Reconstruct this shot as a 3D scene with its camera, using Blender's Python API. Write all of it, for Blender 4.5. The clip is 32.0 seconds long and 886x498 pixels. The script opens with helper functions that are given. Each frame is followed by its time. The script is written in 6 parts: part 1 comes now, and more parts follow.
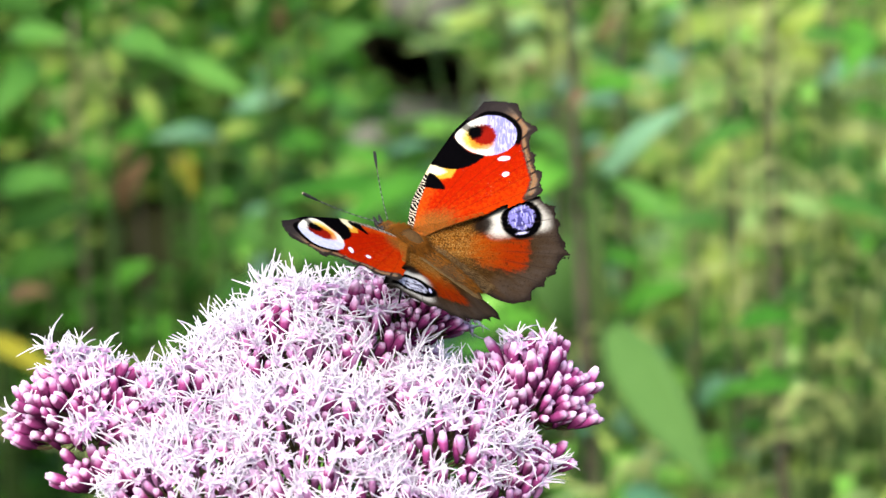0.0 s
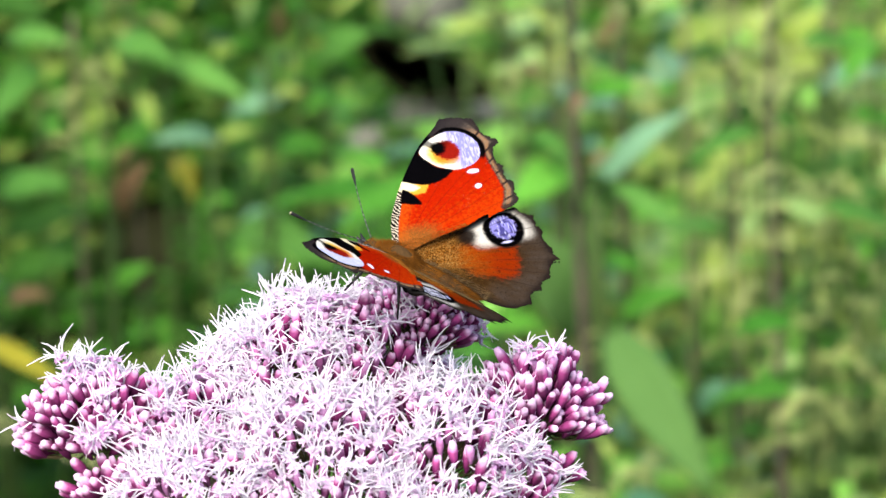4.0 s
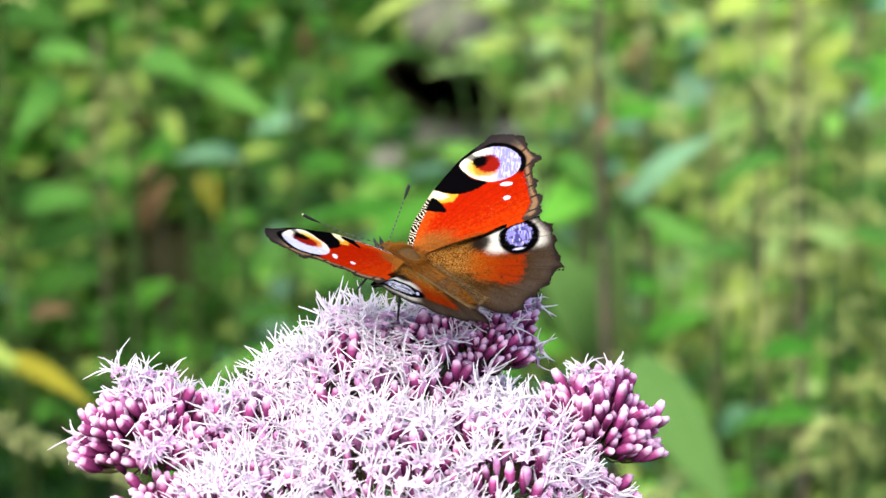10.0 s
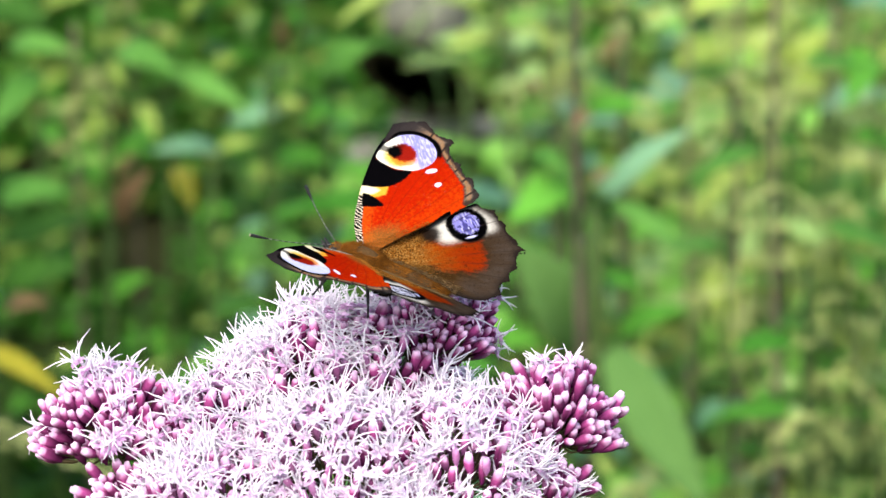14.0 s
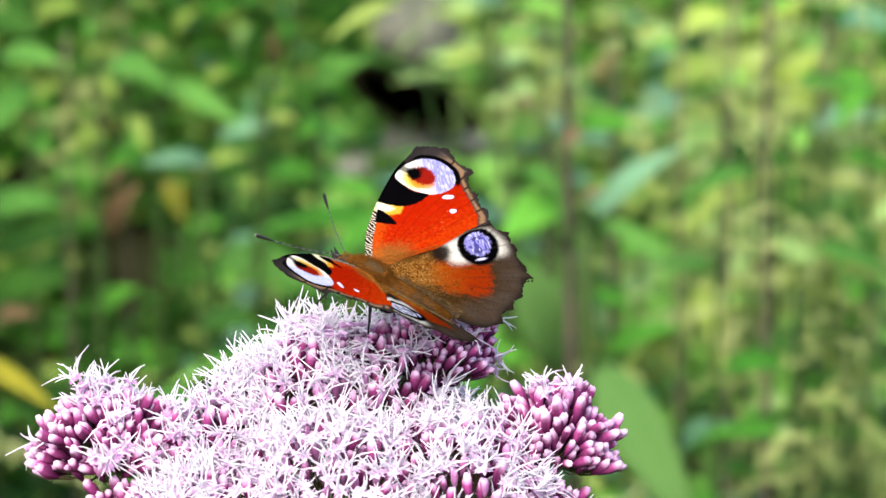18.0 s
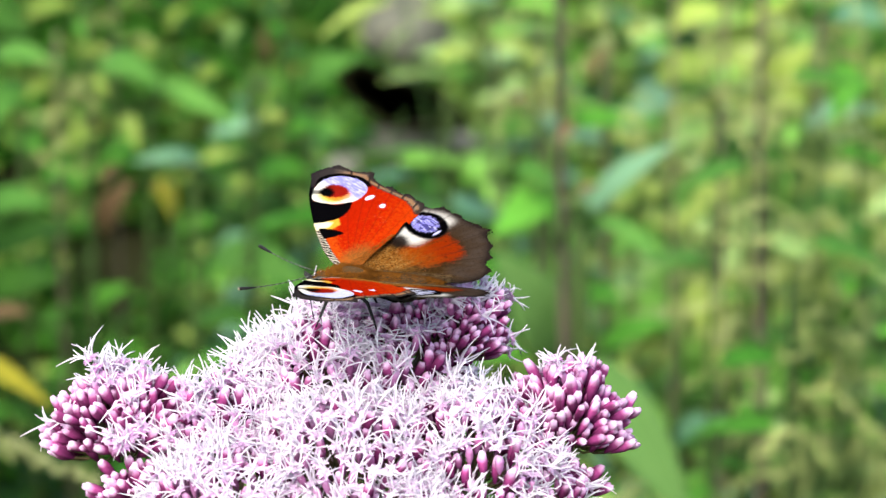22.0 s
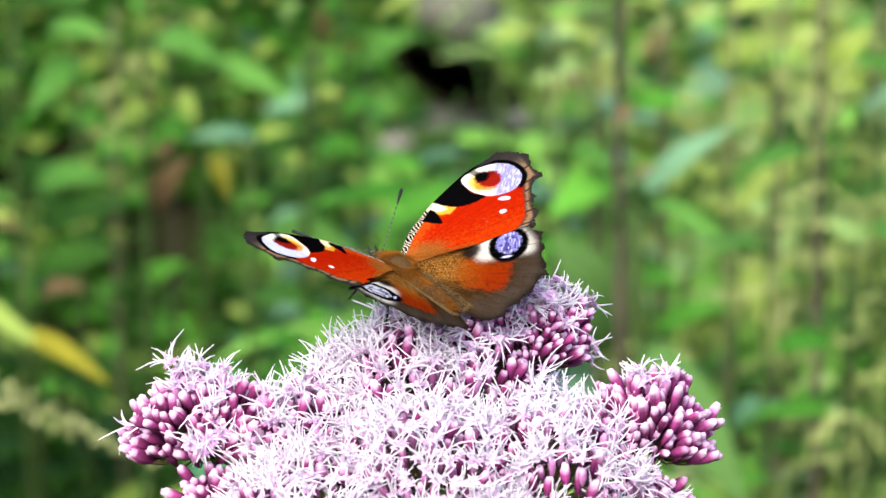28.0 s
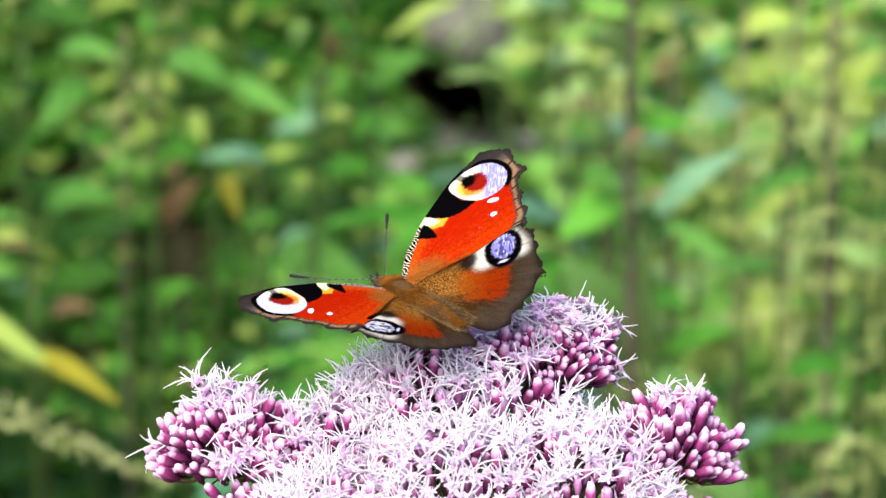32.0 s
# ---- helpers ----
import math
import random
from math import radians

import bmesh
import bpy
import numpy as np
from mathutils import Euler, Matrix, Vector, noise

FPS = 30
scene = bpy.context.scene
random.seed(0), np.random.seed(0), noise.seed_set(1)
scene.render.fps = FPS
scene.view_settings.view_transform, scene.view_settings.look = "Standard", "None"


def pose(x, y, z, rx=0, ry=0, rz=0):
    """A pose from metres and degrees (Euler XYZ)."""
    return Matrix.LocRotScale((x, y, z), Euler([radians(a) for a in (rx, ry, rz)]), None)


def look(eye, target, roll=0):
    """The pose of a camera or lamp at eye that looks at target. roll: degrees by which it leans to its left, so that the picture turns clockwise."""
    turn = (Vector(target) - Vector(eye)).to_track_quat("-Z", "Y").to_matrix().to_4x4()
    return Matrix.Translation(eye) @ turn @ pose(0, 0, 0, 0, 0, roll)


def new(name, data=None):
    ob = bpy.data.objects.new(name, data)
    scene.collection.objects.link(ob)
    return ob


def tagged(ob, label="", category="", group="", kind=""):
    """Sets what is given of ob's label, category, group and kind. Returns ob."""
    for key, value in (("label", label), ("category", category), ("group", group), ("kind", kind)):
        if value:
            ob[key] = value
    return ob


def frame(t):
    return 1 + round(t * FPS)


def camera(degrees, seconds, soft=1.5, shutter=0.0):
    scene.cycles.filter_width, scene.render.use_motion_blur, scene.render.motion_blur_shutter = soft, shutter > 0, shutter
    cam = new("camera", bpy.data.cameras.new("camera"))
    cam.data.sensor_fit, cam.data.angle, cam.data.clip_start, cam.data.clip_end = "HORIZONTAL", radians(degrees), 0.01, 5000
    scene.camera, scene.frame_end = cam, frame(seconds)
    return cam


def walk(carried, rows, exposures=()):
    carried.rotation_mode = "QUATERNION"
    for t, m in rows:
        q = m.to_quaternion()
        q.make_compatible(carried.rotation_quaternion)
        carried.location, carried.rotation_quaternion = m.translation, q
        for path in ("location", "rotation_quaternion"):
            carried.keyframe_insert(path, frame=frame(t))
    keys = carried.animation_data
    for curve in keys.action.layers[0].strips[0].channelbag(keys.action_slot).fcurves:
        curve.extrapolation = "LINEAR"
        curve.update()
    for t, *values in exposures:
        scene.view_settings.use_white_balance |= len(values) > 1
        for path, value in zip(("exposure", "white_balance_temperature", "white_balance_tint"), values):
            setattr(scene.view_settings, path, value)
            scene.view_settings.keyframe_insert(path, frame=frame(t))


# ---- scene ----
# camera: long lens about a metre from the flower, hand-held
cam = camera(9.4, 32.0)
cam.data.dof.use_dof = True
cam.data.dof.focus_distance = 1.0
cam.data.dof.aperture_fstop = 36.5
walk(cam, [
    (0.0, look((0.00698, -0.95191, 1.20638), (0.00493, -0.00152, 0.89533), -1.160)), (0.5, look((0.00676, -0.95168, 1.20711), (0.00441, -0.00143, 0.89562), -1.016)),
    (1.0, look((0.00654, -0.95145, 1.20780), (0.00435, -0.00152, 0.89534), -0.829)), (1.5, look((0.00630, -0.95126, 1.20838), (0.00537, -0.00131, 0.89600), -0.806)),
    (2.0, look((0.00600, -0.95113, 1.20880), (0.00541, -0.00111, 0.89660), -0.863)), (2.5, look((0.00562, -0.95105, 1.20904), (0.00528, -0.00075, 0.89769), -0.942)),
    (3.0, look((0.00515, -0.95101, 1.20915), (0.00458, -0.00071, 0.89782), -1.010)), (3.5, look((0.00462, -0.95099, 1.20922), (0.00374, -0.00077, 0.89764), -1.034)),
    (5.5, look((0.00211, -0.95087, 1.20958), (0.00215, -0.00031, 0.89905), -0.945)), (6.0, look((0.00129, -0.95087, 1.20958), (0.00121, -0.00004, 0.89988), -0.944)),
    (6.5, look((0.00033, -0.95092, 1.20944), (-0.00062, 0.00024, 0.90074), -0.896)), (7.0, look((-0.00061, -0.95100, 1.20918), (-0.00247, 0.00024, 0.90075), -0.787)),
    (7.5, look((-0.00143, -0.95109, 1.20891), (-0.00429, 0.00030, 0.90095), -0.677)), (8.0, look((-0.00208, -0.95117, 1.20867), (-0.00489, 0.00015, 0.90047), -0.606)),
    (8.5, look((-0.00260, -0.95123, 1.20849), (-0.00585, 0.00021, 0.90066), -0.565)), (9.0, look((-0.00298, -0.95126, 1.20838), (-0.00676, 0.00032, 0.90101), -0.549)),
    (9.5, look((-0.00323, -0.95128, 1.20832), (-0.00613, 0.00032, 0.90100), -0.457)), (10.0, look((-0.00331, -0.95129, 1.20831), (-0.00533, 0.00031, 0.90096), -0.239)),
    (10.5, look((-0.00321, -0.95128, 1.20832), (-0.00578, 0.00049, 0.90151), -0.084)), (11.0, look((-0.00295, -0.95128, 1.20832), (-0.00490, 0.00054, 0.90168), -0.093)),
    (11.5, look((-0.00256, -0.95128, 1.20833), (-0.00372, 0.00042, 0.90129), -0.141)), (12.0, look((-0.00214, -0.95127, 1.20835), (-0.00362, 0.00009, 0.90027), -0.034)),
    (12.5, look((-0.00180, -0.95126, 1.20838), (-0.00291, 0.00001, 0.90003), 0.007)), (13.0, look((-0.00168, -0.95125, 1.20841), (-0.00110, -0.00013, 0.89960), -0.028)),
    (13.5, look((-0.00183, -0.95125, 1.20844), (-0.00043, -0.00004, 0.89987), -0.049)), (15.5, look((-0.00323, -0.95119, 1.20859), (0.00097, -0.00020, 0.89942), 0.407)),
    (16.0, look((-0.00375, -0.95116, 1.20871), (0.00114, -0.00019, 0.89946), 0.475)), (16.5, look((-0.00435, -0.95110, 1.20889), (0.00136, 0.00008, 0.90030), 0.522)),
    (17.0, look((-0.00492, -0.95106, 1.20899), (0.00057, 0.00033, 0.90106), 0.572)), (17.5, look((-0.00540, -0.95108, 1.20894), (-0.00014, 0.00075, 0.90236), 0.691)),
    (18.0, look((-0.00582, -0.95116, 1.20871), (-0.00050, 0.00089, 0.90279), 0.724)), (18.5, look((-0.00622, -0.95128, 1.20832), (-0.00006, 0.00091, 0.90290), 0.797)),
    (19.0, look((-0.00665, -0.95145, 1.20781), (-0.00069, 0.00088, 0.90279), 0.759)), (19.5, look((-0.00719, -0.95164, 1.20723), (-0.00017, 0.00104, 0.90331), 0.706)),
    (20.0, look((-0.00793, -0.95184, 1.20661), (0.00144, 0.00092, 0.90303), 0.580)), (20.5, look((-0.00891, -0.95203, 1.20602), (0.00140, 0.00086, 0.90287), 0.623)),
    (21.0, look((-0.01015, -0.95220, 1.20549), (0.00067, 0.00046, 0.90166), 0.650)), (21.5, look((-0.01162, -0.95233, 1.20509), (-0.00104, 0.00035, 0.90129), 0.602)),
    (22.0, look((-0.01326, -0.95241, 1.20486), (-0.00356, -0.00008, 0.89995), 0.624)), (22.5, look((-0.01496, -0.95242, 1.20482), (-0.00920, -0.00033, 0.89905), 0.736)),
    (23.0, look((-0.01660, -0.95237, 1.20498), (-0.01393, -0.00049, 0.89851), 0.813)), (23.5, look((-0.01799, -0.95227, 1.20529), (-0.01846, -0.00088, 0.89729), 0.786)),
    (24.0, look((-0.01896, -0.95216, 1.20561), (-0.02091, -0.00100, 0.89693), 0.827)), (24.5, look((-0.01954, -0.95209, 1.20583), (-0.02207, -0.00110, 0.89661), 0.891)),
    (26.5, look((-0.02092, -0.95180, 1.20673), (-0.02272, -0.00102, 0.89688), 0.798)), (27.0, look((-0.02102, -0.95164, 1.20723), (-0.02144, -0.00107, 0.89671), 0.877)),
    (27.5, look((-0.02094, -0.95139, 1.20800), (-0.01991, -0.00095, 0.89708), 0.980)), (28.0, look((-0.02090, -0.95115, 1.20873), (-0.01834, -0.00048, 0.89854), 1.133)),
    (28.5, look((-0.02109, -0.95101, 1.20917), (-0.01680, 0.00055, 0.90172), 1.134)), (29.0, look((-0.02157, -0.95097, 1.20928), (-0.01521, 0.00068, 0.90218), 1.062)),
    (29.5, look((-0.02230, -0.95100, 1.20918), (-0.01585, 0.00089, 0.90283), 1.005)), (30.0, look((-0.02319, -0.95105, 1.20902), (-0.01699, 0.00091, 0.90287), 1.019)),
    (30.5, look((-0.02413, -0.95108, 1.20896), (-0.01850, 0.00085, 0.90269), 1.083)), (31.0, look((-0.02500, -0.95102, 1.20912), (-0.02093, 0.00081, 0.90254), 1.135)),
    (31.5, look((-0.02571, -0.95087, 1.20960), (-0.02248, 0.00085, 0.90263), 1.230)), (32.0, look((-0.02623, -0.95060, 1.21042), (-0.02335, 0.00107, 0.90333), 1.396))])

# light: bright thin cloud, soft high sun
SUN_EL, SUN_AZ = radians(50), radians(206)
world = bpy.data.worlds.new("sky")
scene.world = world
world.use_nodes = True
wn = world.node_tree
sky = wn.nodes.new("ShaderNodeTexSky")
sky.sky_type, sky.sun_disc = "NISHITA", False
sky.sun_elevation, sky.sun_rotation = SUN_EL, SUN_AZ
sky.air_density, sky.dust_density = 1.0, 3.0
wn.links.new(sky.outputs[0], wn.nodes["Background"].inputs[0])
wn.nodes["Background"].inputs[1].default_value = 0.185
sun_data = bpy.data.lights.new("sun", "SUN")
sun_data.energy, sun_data.angle, sun_data.color = 2.6, radians(60), (1.0, 0.975, 0.93)
sun = new("sun", sun_data)
sun_to = Vector((math.sin(SUN_AZ) * math.cos(SUN_EL), math.cos(SUN_AZ) * math.cos(SUN_EL), math.sin(SUN_EL)))
sun.matrix_world = look(sun_to * 20, (0, 0, 0))
scene.view_settings.exposure = 1.085


# ---------------------------------------------------------------- materials
def material(name, colour, rough=0.5, spec=0.5, sheen=0.0, trans=0.0):
    m = bpy.data.materials.new(name)
    m.use_nodes = True
    b = m.node_tree.nodes["Principled BSDF"]
    b.inputs["Base Color"].default_value = (*colour, 1)
    b.inputs["Roughness"].default_value = rough
    b.inputs["Specular IOR Level"].default_value = spec
    b.inputs["Sheen Weight"].default_value = sheen
    return m, m.node_tree, b


def varied(name, dark, light, rough=0.5, scale=300.0, bump=0.2, dist=0.0002, per_object=0.5, spec=0.4, through_light=0.0, coords="Object"):
    """Two-scale noise between two colours, shifted from object to object, with fine relief."""
    m, t, b = material(name, light, rough, spec)
    co = t.nodes.new("ShaderNodeTexCoord")
    n1 = t.nodes.new("ShaderNodeTexNoise")
    n1.inputs["Scale"].default_value, n1.inputs["Detail"].default_value = scale * 0.12, 2.0
    n2 = t.nodes.new("ShaderNodeTexNoise")
    n2.inputs["Scale"].default_value, n2.inputs["Detail"].default_value = scale, 4.0
    for n in (n1, n2):
        t.links.new(co.outputs[coords], n.inputs["Vector"])
    add = t.nodes.new("ShaderNodeMath")
    add.operation = "MULTIPLY_ADD"
    add.inputs[1].default_value = 0.5
    t.links.new(n2.outputs["Fac"], add.inputs[0])
    half = t.nodes.new("ShaderNodeMath")
    half.operation = "MULTIPLY"
    half.inputs[1].default_value = 0.5
    t.links.new(n1.outputs["Fac"], half.inputs[0])
    t.links.new(half.outputs[0], add.inputs[2])
    info = t.nodes.new("ShaderNodeObjectInfo")
    ob = t.nodes.new("ShaderNodeMath")
    ob.operation = "MULTIPLY_ADD"
    ob.inputs[1].default_value = per_object
    t.links.new(info.outputs["Random"], ob.inputs[0])
    sub = t.nodes.new("ShaderNodeMath")
    sub.operation = "SUBTRACT"
    sub.inputs[1].default_value = per_object * 0.5
    t.links.new(add.outputs[0], sub.inputs[0])
    t.links.new(sub.outputs[0], ob.inputs[2])
    ramp = t.nodes.new("ShaderNodeValToRGB")
    ramp.color_ramp.elements[0].position, ramp.color_ramp.elements[0].color = 0.25, (*dark, 1)
    ramp.color_ramp.elements[1].position, ramp.color_ramp.elements[1].color = 0.75, (*light, 1)
    t.links.new(ob.outputs[0], ramp.inputs[0])
    t.links.new(ramp.outputs[0], b.inputs["Base Color"])
    bp = t.nodes.new("ShaderNodeBump")
    bp.inputs["Strength"].default_value, bp.inputs["Distance"].default_value = bump, dist
    t.links.new(n2.outputs["Fac"], bp.inputs["Height"])
    t.links.new(bp.outputs[0], b.inputs["Normal"])
    if through_light > 0:
        tr = t.nodes.new("ShaderNodeBsdfTranslucent")
        t.links.new(ramp.outputs[0], tr.inputs["Color"])
        mix = t.nodes.new("ShaderNodeMixShader")
        mix.inputs[0].default_value = through_light
        t.links.new(b.outputs[0], mix.inputs[1])
        t.links.new(tr.outputs[0], mix.inputs[2])
        t.links.new(mix.outputs[0], t.nodes["Material Output"].inputs[0])
    return m


def painted(name, rough, through_light=0.0, bump=0.3, scale=6000, dist=0.00006, per_object=0.0, spec=0.0):
    """Scaly surface whose pigment is a colour attribute of the mesh."""
    m, t, b = material(name, (0.5, 0.5, 0.5), rough, spec)
    at = t.nodes.new("ShaderNodeAttribute")
    at.attribute_name = "pigment"
    co = t.nodes.new("ShaderNodeTexCoord")
    n = t.nodes.new("ShaderNodeTexNoise")
    n.inputs["Scale"].default_value, n.inputs["Detail"].default_value = scale, 3
    t.links.new(co.outputs["Object"], n.inputs["Vector"])
    mp = t.nodes.new("ShaderNodeMapRange")
    mp.inputs["To Min"].default_value, mp.inputs["To Max"].default_value = 0.60, 1.36
    t.links.new(n.outputs["Fac"], mp.inputs["Value"])
    mul = t.nodes.new("ShaderNodeVectorMath")
    mul.operation = "SCALE"
    t.links.new(at.outputs["Color"], mul.inputs[0])
    info = t.nodes.new("ShaderNodeObjectInfo")
    shift = t.nodes.new("ShaderNodeMath")
    shift.operation = "MULTIPLY_ADD"
    shift.inputs[1].default_value = per_object
    t.links.new(info.outputs["Random"], shift.inputs[0])
    t.links.new(mp.outputs[0], shift.inputs[2])
    t.links.new(shift.outputs[0], mul.inputs["Scale"])
    t.links.new(mul.outputs[0], b.inputs["Base Color"])
    bp = t.nodes.new("ShaderNodeBump")
    bp.inputs["Strength"].default_value, bp.inputs["Distance"].default_value = bump, dist
    t.links.new(n.outputs["Fac"], bp.inputs["Height"])
    t.links.new(bp.outputs[0], b.inputs["Normal"])
    return m


M_WING = painted("wing_scales", 0.7, scale=3800)
M_FUR = varied("golden_brown_fur", (0.030, 0.016, 0.005), (0.085, 0.045, 0.016), 0.85, 1500, 0.4, 0.0003, 0.2, 0.04)
M_HAIR = varied("golden_hair", (0.085, 0.0279, 0.0032), (0.255, 0.0943, 0.0112), 0.8, 900, 0.0, 0.0001, 0.0, 0.05)
M_GREYHAIR = varied("grey_gold_hair", (0.04, 0.0256, 0.0112), (0.208, 0.132, 0.056), 0.8, 2600, 0.0, 0.0001, 0.0, 0.05)
M_ABDOMEN = varied("brown_abdomen", (0.025, 0.014, 0.006), (0.10, 0.05, 0.016), 0.85, 1500, 0.5, 0.0003, 0.2, 0.04)
M_BLACK = varied("black_chitin", (0.006, 0.006, 0.006), (0.022, 0.020, 0.018), 0.5, 2500, 0.2, 0.0001, 0.2, 0.15)
M_TIP = varied("pale_antenna_tip", (0.25, 0.2, 0.12), (0.42, 0.36, 0.24), 0.5, 2500, 0.1, 0.0001, 0.1)
M_BAND = varied("grey_antenna_band", (0.055, 0.055, 0.05), (0.15, 0.145, 0.13), 0.5, 2500, 0.1, 0.0001, 0.1)
M_BUDSKIN = painted("bud_bracts", 0.75, 0.0, 0.5, 1500, 0.0002, 0.3, 0.05)
M_PETAL = varied("pale_lilac_floret", (0.64, 0.35, 0.60), (0.86, 0.67, 0.85), 0.6, 600, 0.2, 0.0001, 0.5, spec=0.2, through_light=0.25)
M_STYLE = varied("white_style", (0.80, 0.725, 0.80), (0.885, 0.845, 0.885), 0.55, 250, 0.1, 0.0001, 0.2, spec=0.1, through_light=0.35)
M_PEDICEL = varied("dull_olive_pedicel", (0.05, 0.04, 0.015), (0.13, 0.09, 0.04), 0.6, 500, 0.3, 0.0003, 0.3)
M_STALK = varied("green_flower_stalk", (0.05, 0.07, 0.018), (0.15, 0.14, 0.05), 0.55, 500, 0.3, 0.0003, 0.3)
M_LEAVES = [
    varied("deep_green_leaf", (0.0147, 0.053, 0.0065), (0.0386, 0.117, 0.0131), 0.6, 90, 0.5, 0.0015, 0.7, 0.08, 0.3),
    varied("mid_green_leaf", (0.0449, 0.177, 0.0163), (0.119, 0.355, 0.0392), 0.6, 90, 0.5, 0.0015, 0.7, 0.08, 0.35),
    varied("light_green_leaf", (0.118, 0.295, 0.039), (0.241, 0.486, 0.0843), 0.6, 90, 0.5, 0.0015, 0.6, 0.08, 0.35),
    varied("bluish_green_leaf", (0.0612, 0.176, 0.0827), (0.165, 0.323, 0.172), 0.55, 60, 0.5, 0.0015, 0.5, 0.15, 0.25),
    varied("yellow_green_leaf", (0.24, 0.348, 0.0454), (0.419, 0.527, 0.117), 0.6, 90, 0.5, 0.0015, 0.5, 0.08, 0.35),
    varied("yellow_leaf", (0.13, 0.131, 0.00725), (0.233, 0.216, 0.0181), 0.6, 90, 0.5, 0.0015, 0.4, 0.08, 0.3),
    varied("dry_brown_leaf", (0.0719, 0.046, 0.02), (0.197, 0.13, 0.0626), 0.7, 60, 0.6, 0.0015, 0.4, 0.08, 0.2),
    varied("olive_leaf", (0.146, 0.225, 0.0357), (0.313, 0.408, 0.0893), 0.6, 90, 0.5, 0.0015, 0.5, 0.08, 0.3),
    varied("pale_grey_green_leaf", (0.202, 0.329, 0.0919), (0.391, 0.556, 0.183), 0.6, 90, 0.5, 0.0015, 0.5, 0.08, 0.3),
    varied("soft_green_leaf", (0.0456, 0.152, 0.0204), (0.117, 0.283, 0.0502), 0.6, 45, 0.6, 0.002, 0.3, 0.08, 0.35),
    varied("matt_green_leaf", (0.0642, 0.145, 0.0314), (0.103, 0.206, 0.0525), 0.7, 45, 0.6, 0.002, 0.2, 0.05, 0.3),
]
M_SEED = varied("beige_green_seeds", (0.163, 0.212, 0.0474), (0.388, 0.432, 0.142), 0.8, 400, 0.4, 0.0008, 0.5)
M_GREENSEED = varied("dull_green_florets", (0.111, 0.135, 0.034), (0.272, 0.287, 0.115), 0.8, 400, 0.4, 0.0008, 0.5)
M_STEM = varied("grey_brown_stem", (0.035, 0.03, 0.02), (0.13, 0.098, 0.068), 0.8, 200, 0.5, 0.001, 0.4, 0.1)
M_GSTEM = varied("green_stem", (0.016, 0.04, 0.008), (0.055, 0.09, 0.022), 0.7, 200, 0.4, 0.001, 0.4, 0.1)
# soil colour lowered to hold the deep shade between the plants
M_SOIL = varied("shade_darkened_soil", (0.006, 0.005, 0.003), (0.021, 0.024, 0.009), 0.95, 35, 0.8, 0.01, 0.0, 0.0)
M_STONE = varied("grey_stone", (0.0504, 0.0517, 0.0355), (0.194, 0.194, 0.144), 0.9, 40, 0.7, 0.004, 0.15, 0.05)


# ---------------------------------------------------------------- mesh helpers
def mesh_of(bm, name, mats, smooth=True):
    me = bpy.data.meshes.new(name)
    bm.to_mesh(me)
    bm.free()
    for m in (mats if isinstance(mats, (list, tuple)) else [mats]):
        me.materials.append(m)
    if smooth:
        me.polygons.foreach_set("use_smooth", [True] * len(me.polygons))
    return me


def part(name, bm, mats, parent, label="", at=None):
    ob = new(name, mesh_of(bm, name, mats) if isinstance(bm, bmesh.types.BMesh) else bm)
    ob.parent = parent
    if at is not None:
        ob.matrix_basis = at
    if label:
        ob["label"] = label
    return ob


def frames_along(pts):
    """A tangent and two cross axes at each point of a line."""
    out = []
    for i, p in enumerate(pts):
        tan = (pts[min(i + 1, len(pts) - 1)] - pts[max(i - 1, 0)]).normalized()
        side = tan.orthogonal().normalized() if not out else (out[-1][1] - tan * out[-1][1].dot(tan)).normalized()
        out.append((tan, side, tan.cross(side)))
    return out


def tube(bm, pts, radii, sides=6, mat=0, capped=True):
    pts = [Vector(p) for p in pts]
    rings = []
    for p, r, (tan, a, b) in zip(pts, radii, frames_along(pts)):
        rings.append([bm.verts.new(p + (a * math.cos(k * math.tau / sides) + b * math.sin(k * math.tau / sides)) * r) for k in range(sides)])
    for r0, r1 in zip(rings, rings[1:]):
        for k in range(sides):
            bm.faces.new((r0[k], r0[(k + 1) % sides], r1[(k + 1) % sides], r1[k])).material_index = mat
    if capped:
        bm.faces.new(rings[0][::-1]).material_index = mat
        bm.faces.new(rings[-1]).material_index = mat
    return rings


def blob(bm, centre, size, turn=None, sub=2, rough=0.0, mat=0):
    """A rounded lump, its surface roughened by noise."""
    made = bmesh.ops.create_icosphere(bm, subdivisions=sub, radius=1.0)
    turn = turn or Matrix.Identity(3)
    for v in made["verts"]:
        k = 1 + rough * noise.noise(v.co * 1.7 + Vector(centre) * 50)
        v.co = turn @ Vector((v.co.x * size[0], v.co.y * size[1], v.co.z * size[2])) * k + Vector(centre)
    for f in {f for v in made["verts"] for f in v.link_faces}:
        f.material_index = mat


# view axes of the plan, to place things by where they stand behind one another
TILT = radians(18)
EYE0 = Vector((0, -math.cos(TILT), 0.9 + math.sin(TILT)))
RIGHT, AHEAD, UP = Vector((1, 0, 0)), Vector((0, math.cos(TILT), -math.sin(TILT))), Vector((0, math.sin(TILT), math.cos(TILT)))
REACH = 784 / math.tan(radians(4.7))


def spot(x, y, d):
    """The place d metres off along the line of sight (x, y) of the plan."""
    return EYE0 + (AHEAD + RIGHT * ((x - 784) / REACH) + UP * ((441 - y) / REACH)) * d


